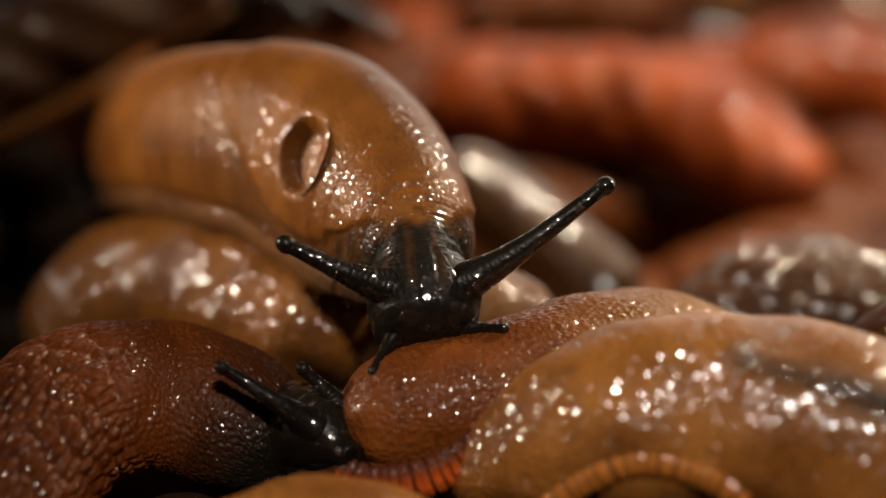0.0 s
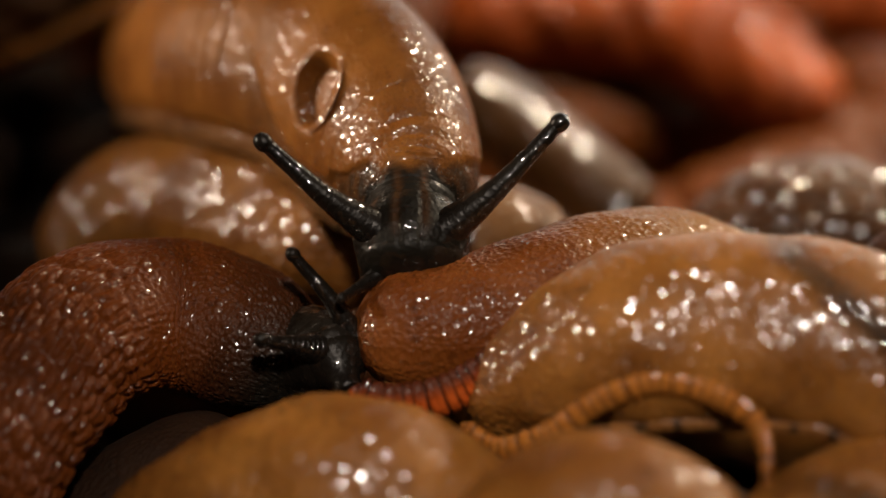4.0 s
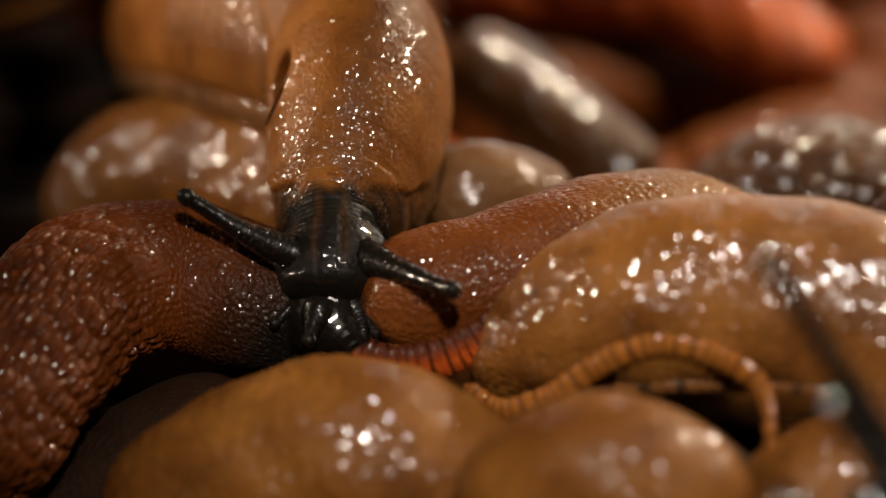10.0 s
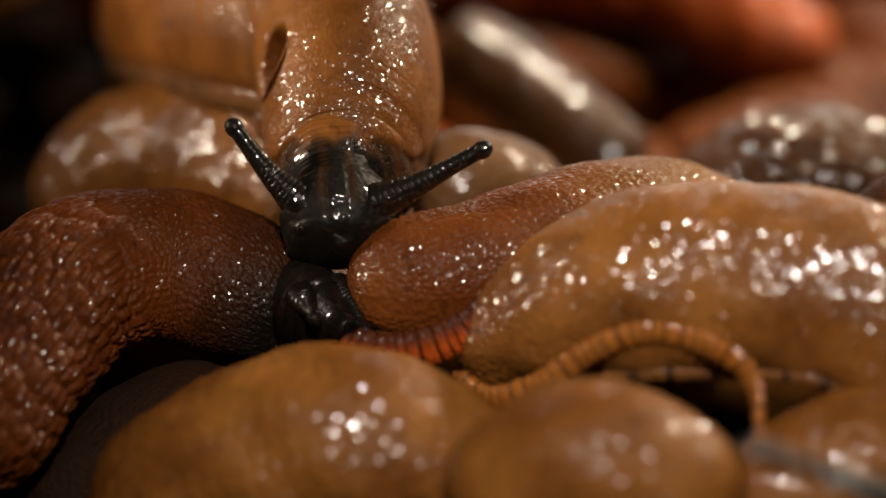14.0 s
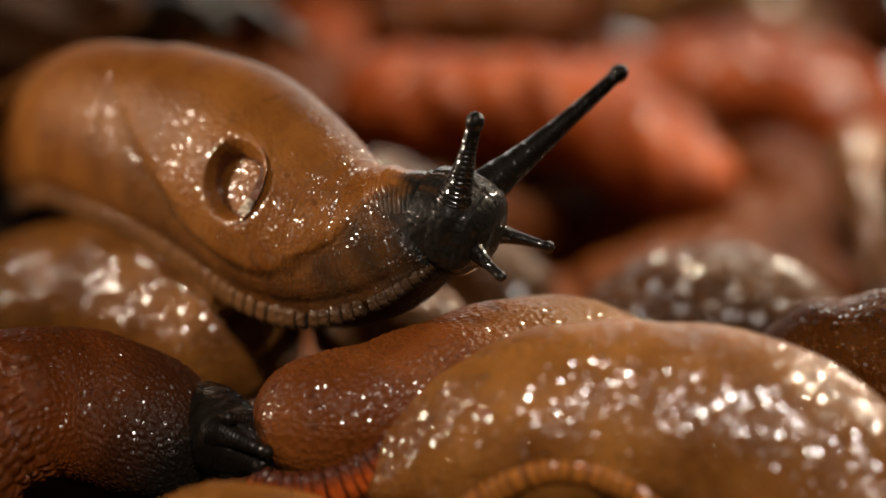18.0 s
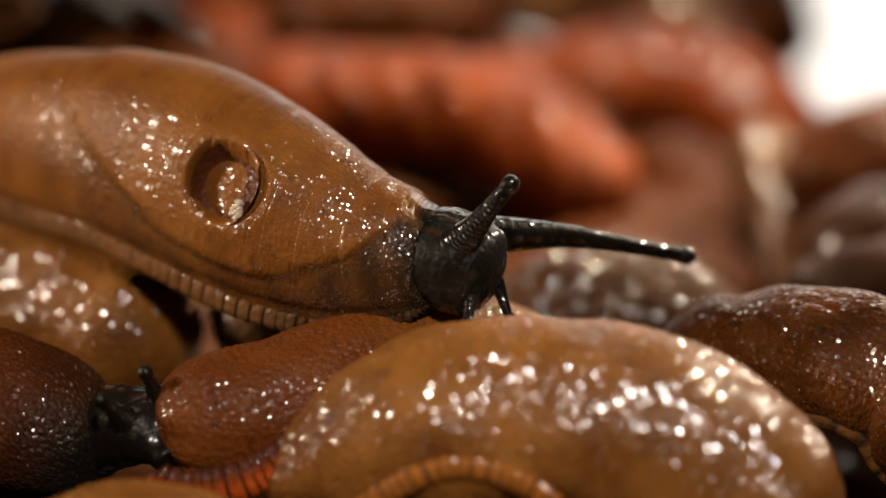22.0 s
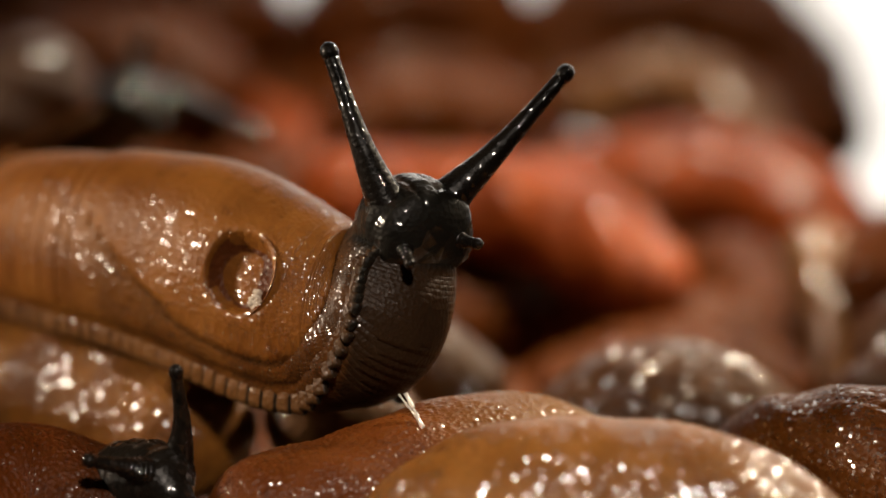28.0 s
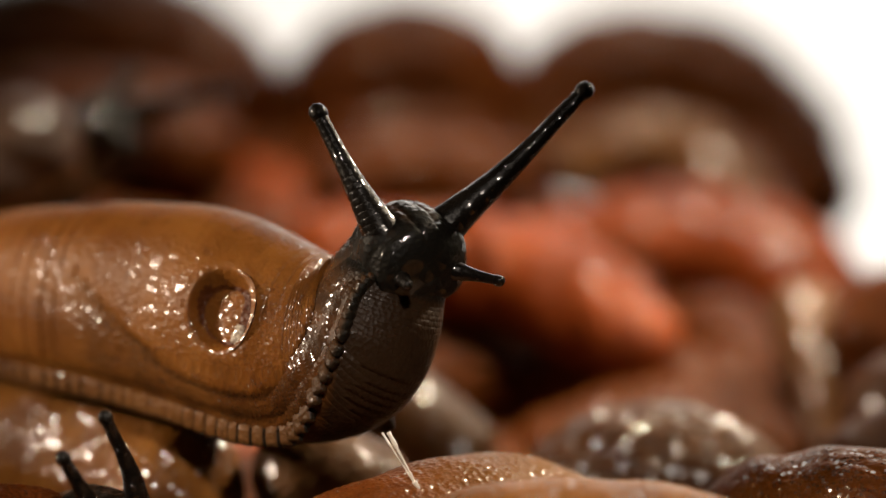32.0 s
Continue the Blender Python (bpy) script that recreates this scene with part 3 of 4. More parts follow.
def main_relief(s, th):
    """The breathing hole on the right flank, the groove under the mantle's hem and the mantle's own thickness."""
    d = np.hypot((s - HOLE[0]) / HOLE[2], (np.where(th > np.pi, th - 2 * np.pi, th) - HOLE[1]) / HOLE[3])
    hole = -2.0 * np.clip((1.05 - d) / 0.14, 0, 1) + 0.12 * np.exp(-((d - 1.25) / 0.2) ** 2)
    groove = np.exp(-((latitude(th) + 0.42) / 0.10) ** 2) * np.clip((s - 6) / 4, 0, 1) * np.clip((52 - s) / 3, 0, 1)
    return hole + 0.4 * on_mantle(s, th) - 0.28 * groove


def main_tint(s, th):
    """Black beyond the mantle's front hem on top, a sole blackened with shade under the neck, grey along the flank
    below the mantle.
    """
    lat = latitude(th)
    top = np.clip((s - 51.0 - 0.25 * np.sin(th * 9)) / 0.7, 0, 1)
    flank = np.clip((s - 44.5) / 7, 0, 1)
    k = np.clip((np.sin(th) - 0.1) / 0.3, 0, 1)
    stripe = 0.14 * np.exp(-((np.abs(th - np.pi / 2) - 0.28) / 0.09) ** 2) * np.clip((56 - s) / 3, 0, 1)
    # dark brown sole, taken nearly to black by painting in the neck's shade
    sole = np.clip((-np.sin(th) - 0.72 + 0.12 * np.clip((s - 36) / 4, 0, 1) + 0.30 * np.clip((s - 43) / 4, 0, 1)) / 0.40, 0, 1) * np.clip((s - 28) / 4, 0, 1)
    below = np.clip((hem_of(s) - lat) / 0.1, 0, 1) * np.clip((s - 26) / 6, 0, 1)
    line = 0.55 * np.exp(-((lat - hem_of(s)) / 0.045) ** 2) * np.clip((s - 28) / 2, 0, 1) + (0.36 + 0.40 * np.clip((s - 41) / 7, 0, 1) + 0.10 * np.sin(s * 2.1 + 4 * lat)) * below
    blotch = 0.10 * np.clip(np.sin(s * 1.7 + 3 * np.sin(lat * 4)) * np.sin(lat * 7 + s * 0.6), 0, 1) * np.clip((s - 30) / 6, 0, 1)
    return np.clip(np.maximum(np.maximum(top * k + flank * (1 - k), 0.92 * sole), line + blotch) - stripe * (top * k), 0, 1)


def main_slime(s, th):
    """Thick wet film round the breathing hole, along the lower flank and on the neck, thin on the back."""
    lat = latitude(th)
    hole = np.exp(-((s - 42) / 5.8) ** 2) * np.where((th < np.pi / 2) & (s < 45), np.clip((1.05 - lat) / 0.3, 0.1, 1), 1)
    low = 0.9 * np.exp(-((lat + 0.10) / 0.35) ** 2) * np.clip((s - 25) / 9, 0, 1)
    neck = 0.9 * np.clip((s - 41) / 4, 0, 1) * np.clip((np.sin(th) + 0.1) / 0.3, 0, 1)
    return np.clip(np.maximum(np.maximum(hole, low), neck) + 0.12 * np.sin(s * 0.9 + 3 * lat), 0, 1) * np.clip((np.sin(th) + 0.72) / 0.15, 0, 1)


def body_times():
    rows = []
    T, B = (-43.0, 85.1, 28.3), (-39.2, 44.6, 36.0)
    for t, pts in (
        (0, [(-32.4, 27.3, 40.8), (-20.6, 17.0, 41.3), (-12.7, 4.9, 38.9), (-11.0, -2.1, 36.3), (-10.3, -6.1, 33.3)]),
        (1, [(-32.6, 27.3, 40.8), (-20.5, 16.9, 40.8), (-13.1, 4.6, 38.0), (-11.6, -2.4, 35.3), (-11.0, -6.5, 32.0)]),
        (2, [(-32.6, 27.4, 41.1), (-20.8, 17.0, 41.1), (-13.4, 4.5, 37.6), (-12.1, -2.5, 35.0), (-11.5, -6.5, 31.8)]),
        (3, [(-33.6, 27.4, 41.1), (-20.9, 17.0, 41.1), (-13.5, 4.3, 36.9), (-12.9, -2.6, 34.7), (-12.8, -6.6, 31.3)]),
        (4, [(-32.7, 27.2, 40.6), (-20.3, 16.8, 40.7), (-13.4, 4.3, 36.9), (-12.9, -2.7, 34.3), (-12.8, -6.6, 31.4)]),
        (6.5, [(-30.3, 27.5, 41.5), (-17.9, 14.7, 40.5), (-17.6, 1.8, 35.5), (-18.0, -4.3, 32.2), (-18.3, -8.5, 28.4)]),
        (7.5, [(-30.6, 27.5, 41.5), (-18.2, 14.7, 40.5), (-18.8, 1.5, 34.4), (-19.2, -4.7, 30.8), (-19.2, -8.9, 27.1)]),
        (8, [(-30.6, 27.3, 40.9), (-18.2, 14.6, 40.2), (-18.9, 1.3, 33.6), (-19.4, -4.9, 30.1), (-19.4, -9.1, 26.3)]),
        (9, [(-31.4, 27.1, 40.2), (-18.9, 14.4, 39.3), (-19.5, 1.1, 32.9), (-19.9, -5.2, 29.2), (-20.4, -9.4, 25.4)]),
        (10, [(-31.9, 27.1, 40.2), (-19.2, 14.5, 39.8), (-19.4, 1.0, 32.5), (-19.7, -5.0, 29.9), (-19.7, -9.1, 26.4)]),
        (11, [(-31.7, 27.0, 40.0), (-19.2, 14.4, 39.6), (-18.9, 1.0, 32.5), (-19.5, -5.0, 29.9), (-19.2, -9.0, 26.6)]),
        (12, [(-31.7, 26.9, 39.6), (-19.3, 14.5, 39.7), (-18.6, 1.1, 33.1), (-19.3, -4.8, 30.7), (-19.1, -9.0, 26.7)]),
        (13, [(-31.6, 26.9, 39.6), (-19.2, 14.5, 39.7), (-18.4, 1.3, 33.7), (-19.0, -4.6, 31.4), (-18.7, -8.9, 27.1)]),
        (13.5, [(-31.5, 26.9, 39.5), (-19.3, 14.6, 40.1), (-18.2, 1.4, 34.2), (-18.8, -4.4, 31.8), (-18.6, -8.6, 28.0)]),
        (15.5, [(-31.1, 27.2, 40.6), (-19.8, 15.9, 40.9), (-18.9, 2.4, 33.7), (-15.0, -2.2, 35.9), (-13.2, -6.0, 33.6)]),
        (16, [(-31.4, 28.3, 40.6), (-20.0, 16.8, 40.4), (-17.4, 2.4, 34.0), (-12.6, -2.0, 36.8), (-10.8, -5.7, 34.7)]),
        (17, [(-32.9, 28.7, 42.1), (-21.0, 17.1, 41.6), (-15.0, 2.6, 34.4), (-8.3, -1.6, 38.1), (-5.8, -4.0, 36.9)]),
        (18, [(-33.8, 28.6, 41.7), (-20.7, 15.0, 41.4), (-8.7, 2.8, 38.7), (-1.0, -0.5, 41.9), (2.1, -1.9, 40.6)]),
        (19, [(-33.4, 27.4, 41.1), (-18.9, 13.1, 42.0), (-4.5, 2.0, 39.7), (4.1, -0.7, 41.2), (6.9, -2.0, 40.1)]),
        (20, [(-31.9, 26.3, 41.0), (-17.9, 12.9, 41.5), (-1.3, 1.7, 38.5), (6.3, -1.3, 39.1), (9.3, -2.6, 38.1)]),
        (21, [(-31.0, 26.2, 40.8), (-16.8, 12.8, 41.3), (-1.1, 1.5, 38.0), (6.6, -1.5, 38.5), (9.8, -2.8, 37.4)]),
        (22, [(-29.6, 26.3, 41.0), (-15.5, 12.9, 41.4), (-0.2, 1.6, 38.2), (7.4, -1.5, 38.4), (10.7, -2.9, 37.2)]),
        (23, [(-28.6, 26.3, 41.1), (-14.5, 12.9, 41.6), (0.7, 1.6, 38.4), (8.3, -1.5, 38.5), (11.6, -2.9, 37.2)]),
        (24.5, [(-27.3, 26.2, 40.7), (-13.3, 12.8, 41.2), (0.7, 1.8, 38.9), (7.1, -1.1, 39.7), (10.4, -2.6, 38.2)]),
        (26.5, [(-29.9, 26.4, 41.2), (-15.5, 12.7, 40.8), (-1.3, 2.0, 39.6), (3.0, 0.2, 44.4), (5.2, -2.4, 42.6)]),
        (27, [(-32.3, 26.2, 40.8), (-17.3, 12.7, 40.6), (-2.3, 2.1, 40.1), (1.8, 0.7, 46.1), (4.0, -1.8, 44.5)]),
        (28, [(-34.1, 26.3, 40.9), (-18.5, 13.0, 41.6), (-4.1, 2.4, 41.1), (-0.5, 1.6, 49.1), (1.2, -1.8, 48.4)]),
        (29, [(-34.4, 26.5, 41.6), (-18.3, 13.2, 42.6), (-5.1, 2.7, 42.2), (-1.1, 1.9, 50.3), (0.4, -1.4, 49.6)]),
        (30, [(-33.7, 26.4, 41.5), (-17.6, 13.3, 43.0), (-3.6, 2.9, 42.9), (0.9, 2.2, 51.3), (2.7, -1.1, 50.7)]),
        (31, [(-34.2, 26.5, 41.9), (-18.1, 13.4, 43.3), (-4.9, 3.1, 43.7), (-0.7, 2.5, 52.3), (1.2, -0.7, 51.9)]),
        (32, [(-34.6, 26.4, 41.3), (-18.5, 13.3, 42.7), (-4.6, 3.2, 43.8), (-0.1, 2.3, 51.8), (1.9, -1.1, 50.6)]),
    ):
        rows.append((t, [T, B] + pts))
    return rows


def feeler_times():
    """Tips of the four feelers: right and left upper, right and left lower."""
    return (
        (0, [(-21.8, -6.9, 41.2), (4.4, -2.7, 45.0), (-14.6, -9.8, 31.3), (-4.0, -6.9, 34.0)]),
        (1, [(-23.7, -7.6, 39.0), (3.6, -3.3, 43.0), (-15.5, -10.2, 29.8), (-5.1, -7.7, 31.2)]),
        (2, [(-24.4, -8.7, 38.7), (2.4, -3.6, 41.8), (-16.7, -11.3, 29.5), (-6.0, -9.2, 29.9)]),
        (3, [(-24.1, -5.5, 42.5), (0.8, -3.3, 43.0), (-18.1, -10.7, 31.7), (-8.3, -9.1, 29.9)]),
        (4, [(-24.9, -5.5, 42.6), (-0.5, -3.1, 43.6), (-18.3, -10.9, 30.9), (-8.6, -10.3, 29.6)]),
        (6.5, [(-32.0, -7.5, 39.2), (-6.7, -11.3, 37.0), (-23.4, -10.6, 28.4), (-14.8, -12.4, 25.8)]),
        (7.5, [(-34.7, -9.6, 35.4), (-7.1, -13.7, 35.7), (-23.7, -11.4, 25.5), (-15.1, -12.5, 25.4)]),
        (8, [(-34.2, -10.0, 34.0), (-7.8, -14.1, 34.4), (-24.6, -11.6, 25.0), (-14.8, -12.5, 25.3)]),
        (9, [(-33.9, -9.3, 33.0), (-8.6, -16.1, 31.1), (-25.3, -11.6, 24.8), (-15.5, -12.6, 25.1)]),
        (10, [(-31.4, -8.6, 35.5), (-9.4, -16.3, 30.2), (-24.3, -10.5, 25.2), (-15.8, -12.6, 25.2)]),
        (11, [(-29.2, -8.4, 36.3), (-10.1, -14.8, 31.8), (-23.1, -9.9, 27.2), (-16.3, -12.4, 25.8)]),
        (12, [(-27.9, -6.1, 36.9), (-9.7, -12.2, 33.7), (-22.9, -9.6, 28.4), (-16.1, -12.4, 25.9)]),
        (13, [(-27.2, -4.8, 37.7), (-8.1, -10.8, 35.1), (-22.8, -9.2, 29.7), (-15.5, -12.1, 26.8)]),
        (13.5, [(-27.3, -4.7, 38.3), (-7.1, -8.4, 36.1), (-22.0, -8.9, 30.8), (-15.4, -11.9, 27.7)]),
        (15.5, [(-20.8, -4.0, 44.2), (-1.9, -2.4, 46.0), (-16.2, -9.7, 35.1), (-8.5, -6.8, 34.6)]),
        (16, [(-17.6, -3.5, 46.0), (0.9, -0.8, 48.0), (-12.9, -9.5, 36.0), (-5.6, -5.4, 35.6)]),
        (17, [(-11.8, -4.2, 47.2), (6.2, 2.4, 48.4), (-7.8, -8.7, 34.9), (-0.4, -3.5, 35.1)]),
        (18, [(0.9, -4.0, 51.4), (13.3, 8.8, 52.6), (3.0, -6.5, 39.0), (7.1, -0.1, 39.7)]),
        (19, [(10.5, -4.8, 48.7), (20.5, 8.8, 48.9), (8.9, -7.1, 37.0), (11.7, -0.6, 37.8)]),
        (20, [(11.6, -6.5, 46.3), (25.2, 6.6, 41.3), (8.2, -7.6, 35.2), (12.7, -1.7, 34.0)]),
        (21, [(10.7, -6.7, 45.5), (27.0, 5.7, 38.1), (8.3, -7.7, 34.9), (12.5, -1.9, 33.5)]),
        (22, [(11.9, -5.5, 46.2), (27.8, 5.4, 37.0), (8.5, -7.6, 35.1), (12.2, -1.8, 33.7)]),
        (23, [(11.6, -4.0, 47.9), (28.0, 5.4, 37.2), (9.3, -7.6, 35.3), (12.7, -1.8, 33.8)]),
        (24.5, [(7.2, -0.6, 52.3), (26.7, 5.1, 39.6), (7.2, -6.4, 35.9), (12.9, -2.7, 34.2)]),
        (26.5, [(-1.9, 2.2, 58.6), (20.4, 5.4, 51.6), (2.5, -5.8, 41.5), (8.8, -1.9, 40.7)]),
        (27, [(-3.6, 2.8, 60.8), (18.6, 6.3, 54.6), (1.8, -5.1, 44.1), (7.8, -1.0, 43.9)]),
        (28, [(-7.4, 3.7, 63.8), (12.4, 6.2, 61.5), (-0.7, -5.0, 47.9), (4.9, -1.7, 48.7)]),
        (29, [(-7.8, 4.2, 65.7), (10.4, 7.3, 65.4), (-1.4, -4.7, 49.0), (5.0, -0.8, 51.6)]),
        (30, [(-3.9, 4.2, 65.5), (13.4, 7.5, 66.2), (1.0, -4.2, 50.7), (8.4, -0.7, 52.1)]),
        (31, [(-8.1, 4.4, 66.1), (11.6, 8.0, 68.0), (-0.8, -4.0, 51.5), (6.8, -0.3, 53.4)]),
        (32, [(-7.4, 3.7, 63.8), (15.0, 7.2, 65.1), (0.0, -4.1, 51.0), (7.6, -1.1, 50.6)]),
    )


MOVES = []


def feeler(owner, thick, count, bases, tips, length=15.0, lean=0.06, mat=BLACK):
    """A stalk in rigid joints that slide into one another, thin towards an eye knob at the tip. bases: (t, place, way out of the head)."""
    made = []

    def profile(f):
        return thick * (0.34 + 0.66 * max(0.0, 1 - f) ** 2.1)

    for i in range(count):
        f = i / (count - 1)
        tip = i == count - 1
        half = thick * 0.50 if tip else length / count * 1.1
        l = np.linspace(-half, half, 11)
        th = np.linspace(0, 2 * np.pi, 22, endpoint=False)
        r = np.array([thick * 0.42 * math.sqrt(max(0.002, 1 - (q / half) ** 2)) if tip else profile(f + q / length) * (1 - 0.04 * (q / half) ** 4) for q in l])
        pts = np.stack([np.outer(r, np.cos(th)), np.outer(l, np.ones(22)), np.outer(r, np.sin(th))], -1)
        me = grid_mesh("stalk_joint", pts * MM, (pts + [0, i * length / count, 0]) * MM)
        made.append(part("eye_knob" if tip else "feeler_joint", me, mat, owner, "round black eye knob" if tip else "glossy black feeler joint"))
    rows = [[] for _ in made]
    for (t, b, out), tip in zip(bases, tips):
        b, tip, out = np.asarray(b, float), np.asarray(tip, float), np.asarray(out, float)
        d = np.linalg.norm(tip - b)
        line = curve([0, 0.4, 1], [b, b + 0.4 * (tip - b) + lean * d * (out - (tip - b) / d), tip], np.linspace(0, 1, count))
        side, fwd, top = frames_along(line, (0.05, -0.6, 0.8))
        for k in range(count):
            w = Matrix((side[k], fwd[k], top[k])).transposed().to_4x4()
            w.translation = Vector(line[k]) * MM
            rows[k].append((t, w))
    MOVES.extend(zip(made, rows))


def sockets(rows, x, z, r):
    """Where a feeler leaves a head whose poses are given, and which way."""
    out = []
    for t, m in rows:
        b = m @ Vector((x * r * MM * 0.8, 0, z * r * MM * 0.8))
        out.append((t, np.array(b) * 1000, np.array((m.to_3x3() @ Vector((x, 0.5, z))).normalized())))
    return out


def main_head():
    """Blunt wrinkled head with two brows, a mouth between lobes, and lengthwise stripes."""
    l = np.r_[np.linspace(-3.6, 1.5, 36), 1.5 + 1.8 * np.sin(np.linspace(0.05, 1.55, 22))]
    n, k = len(l), 128
    r = np.interp(l, [-3.6, -2.5, 0, 1.5], [3.9, 4.35, 4.45, 4.1])
    r = np.where(l > 1.5, 4.1 * np.sqrt(np.clip(1 - ((l - 1.5) / 1.81) ** 2, 0.0005, 1)), r)
    th = np.linspace(0, 2 * np.pi, k, endpoint=False)
    tt, ll = np.outer(np.ones(n), th), np.outer(l, np.ones(k))
    up = np.sin(tt)
    rr = np.outer(r, np.ones(k))
    f1, f2 = cells(ll / 1.1 + 0.3 * np.sin(tt * 5), tt * 4.6 / 0.62, 3)
    tip = np.clip((2.9 - ll) / 1.0, 0, 1)
    d = 0.09 * (np.minimum(1, 2.2 * (f2 - f1)) - 0.6) * tip
    for a in (0.55, np.pi - 0.55):
        d += 0.55 * np.exp(-((tt - a) / 0.36) ** 2 - ((ll + 0.2) / 1.5) ** 2)
    for a in (np.pi / 2 - 0.22, np.pi / 2 + 0.22):
        d -= 0.16 * np.exp(-((tt - a) / 0.05) ** 2) * tip
    for a in (-0.55, np.pi + 0.55, -0.55 + 2 * np.pi):
        d += 0.25 * np.exp(-((tt - a) / 0.4) ** 2 - ((ll - 1.7) / 1.0) ** 2)
    rr = rr + d * np.minimum(1, rr / 2)
    pts = np.stack([rr * 1.06 * np.cos(tt), ll, rr * np.where(up > 0, up, 0.9 * np.sign(up) * np.abs(up) ** 0.75)], -1)
    rest = np.stack([rr * np.cos(tt), ll, rr * up], -1) * MM
    stripe = 0.13 * (np.exp(-((np.abs(tt - np.pi / 2) - 0.28) / 0.08) ** 2) + np.exp(-((np.abs(tt - np.pi / 2) - 0.75) / 0.06) ** 2)) * np.clip((1.6 - ll) / 2, 0, 1)
    return grid_mesh("head", pts * MM, rest, 1 - stripe, slime=np.full((n, k), 0.7))


def froth(r, w, s):
    """A clot of tiny bubbles at the lower front rim of the breathing hole."""
    bm = bmesh.new()
    rng = random.Random(5)
    for _ in range(26):
        a, d = rng.uniform(0, 6.28), rng.uniform(0, 1) ** 0.5
        ang = HOLE[1] - 0.19 + 0.09 * d * math.sin(a)
        rad = r - 1.35 + rng.uniform(-0.1, 0.15)
        size = rng.uniform(0.14, 0.30)
        at = Vector((rad * w * math.cos(ang), HOLE[0] - s + 1.25 + 0.55 * d * math.cos(a), rad * math.sin(ang)))
        bmesh.ops.create_icosphere(bm, subdivisions=2, radius=size * MM, matrix=Matrix.Translation(at * MM))
    for f in bm.faces:
        f.smooth = True
    me = bpy.data.meshes.new("froth")
    bm.to_mesh(me)
    bm.free()
    return me


def turning_slug():
    ob = thing("slug", "tawny slug with a black head, raising its feelers over the heap", "slug", HEAP)
    q = np.r_[np.arange(0.0, 43.0, 0.35), np.arange(43.05, 54.3, 0.275)]
    times, tables = zip(*body_times())
    long = [list(p) + [tuple(np.array(p[-1]) * 1.5 - np.array(p[-2]) * 0.5)] for p in tables]
    rows = chain_rows(times, KNOTS + [60], long, q,
                      lean=([0, 13.5, 15.5, 17, 19, 24.5, 26.5, 28, 32], [0, 0, 0.3, 0.3, 0, 0, 0.5, 1.1, 1.1]))
    for i, s in enumerate(q):
        near_hole = abs(s - HOLE[0]) < 6.2
        seg = part("body_segment", bead("body_segment", s, main_radius, main_wide, main_flat(s), 1.9 if s < 34 else 1.35, arch=22.0 if s < 34 else 11.0, relief=main_relief, slime=main_slime, tint=main_tint, around=288 if near_hole else 128, rings=27 if near_hole else 7, pull=stretched(s)[0], start=stretched(s)[1], slack=0.9 if s > 42 else 0.0), MAIN if s < 51.2 else HEAD, ob)
        MOVES.append((seg, rows[i]))
        if -0.15 < s - HOLE[0] <= 0.2:
            r, w = main_radius(s), main_wide(s)
            a, e = np.linspace(0.03, 1.12, 14), np.linspace(0, 2 * np.pi, 32, endpoint=False)
            ang = HOLE[1] + np.outer(a, np.sin(e)) * HOLE[3] * 1.0
            rad = r - 1.75 + 0.85 * np.outer(a**8, np.ones(32))
            pts = np.stack([rad * w * np.cos(ang), HOLE[0] - s + np.outer(a, np.cos(e)) * HOLE[2] * 1.47, rad * np.sin(ang)], -1)
            part("breathing_hole", grid_mesh("breathing_hole", pts * MM, (pts + [0, s, 0]) * MM, np.zeros((14, 32)), caps=False), LINING, seg, "round open breathing hole, wet inside")
            part("froth", froth(r, w, s), FROTH, seg, "small clot of whitish froth in the hole")
        if 4 < s < 52.8 and i % 2 == 0:
            r, w, deep = main_radius(s), main_wide(s), main_flat(s)
            tall = float(np.interp(s, [4, 20, 40, 47, 52.8], [1.1, 1.45, 1.3, 1.0, 0.5]))
            for sg in (1, -1) if s < 45 else (1,):
                l = np.array([-0.72, -0.64, -0.58, -0.50, 0, 0.50, 0.58, 0.64, 0.72]) * float(np.interp(s, [43, 46.5], [1.0, 0.68]))
                th = np.linspace(0, 2 * np.pi, 18, endpoint=False)
                shape = np.array([0.60, 0.80, 0.90, 0.97, 1, 0.97, 0.90, 0.80, 0.60])
                gap = np.array([1, 0.95, 0.6, 0, 0, 0, 0.6, 0.95, 1.0]) * float(np.interp(s, [44, 48], [1, 0.55]))
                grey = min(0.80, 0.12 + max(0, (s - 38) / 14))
                # dark lines between folds; shade below each fold painted onto its underside
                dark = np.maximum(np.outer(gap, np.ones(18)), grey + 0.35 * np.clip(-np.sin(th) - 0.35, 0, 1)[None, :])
                lie = 0.5 * np.sin(th) * tall * 0.28
                pts = np.stack([sg * (r * w * (0.80 if s < 44 else 0.775) + np.outer(shape, np.cos(th)) * 0.55 - lie[None, :]), np.outer(l, np.ones(18)),
                                -0.74 * deep * r + np.outer(0.9 + 0.1 * shape, np.sign(np.sin(th)) * np.abs(np.sin(th)) ** 0.7) * tall], -1)
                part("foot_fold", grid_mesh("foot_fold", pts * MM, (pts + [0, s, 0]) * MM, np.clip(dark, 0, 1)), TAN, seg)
    ft = feeler_times()
    at = chain_rows(times, KNOTS + [60], long, [54.9])[0]
    down = chain_rows(times, KNOTS + [60], long, [55.9])[0]
    at = [d if d[0] < 14 else a for d, a in zip(down, at)]
    MOVES.append((part("head", main_head(), HEAD, ob, "wet black head with thin olive stripes"), at))
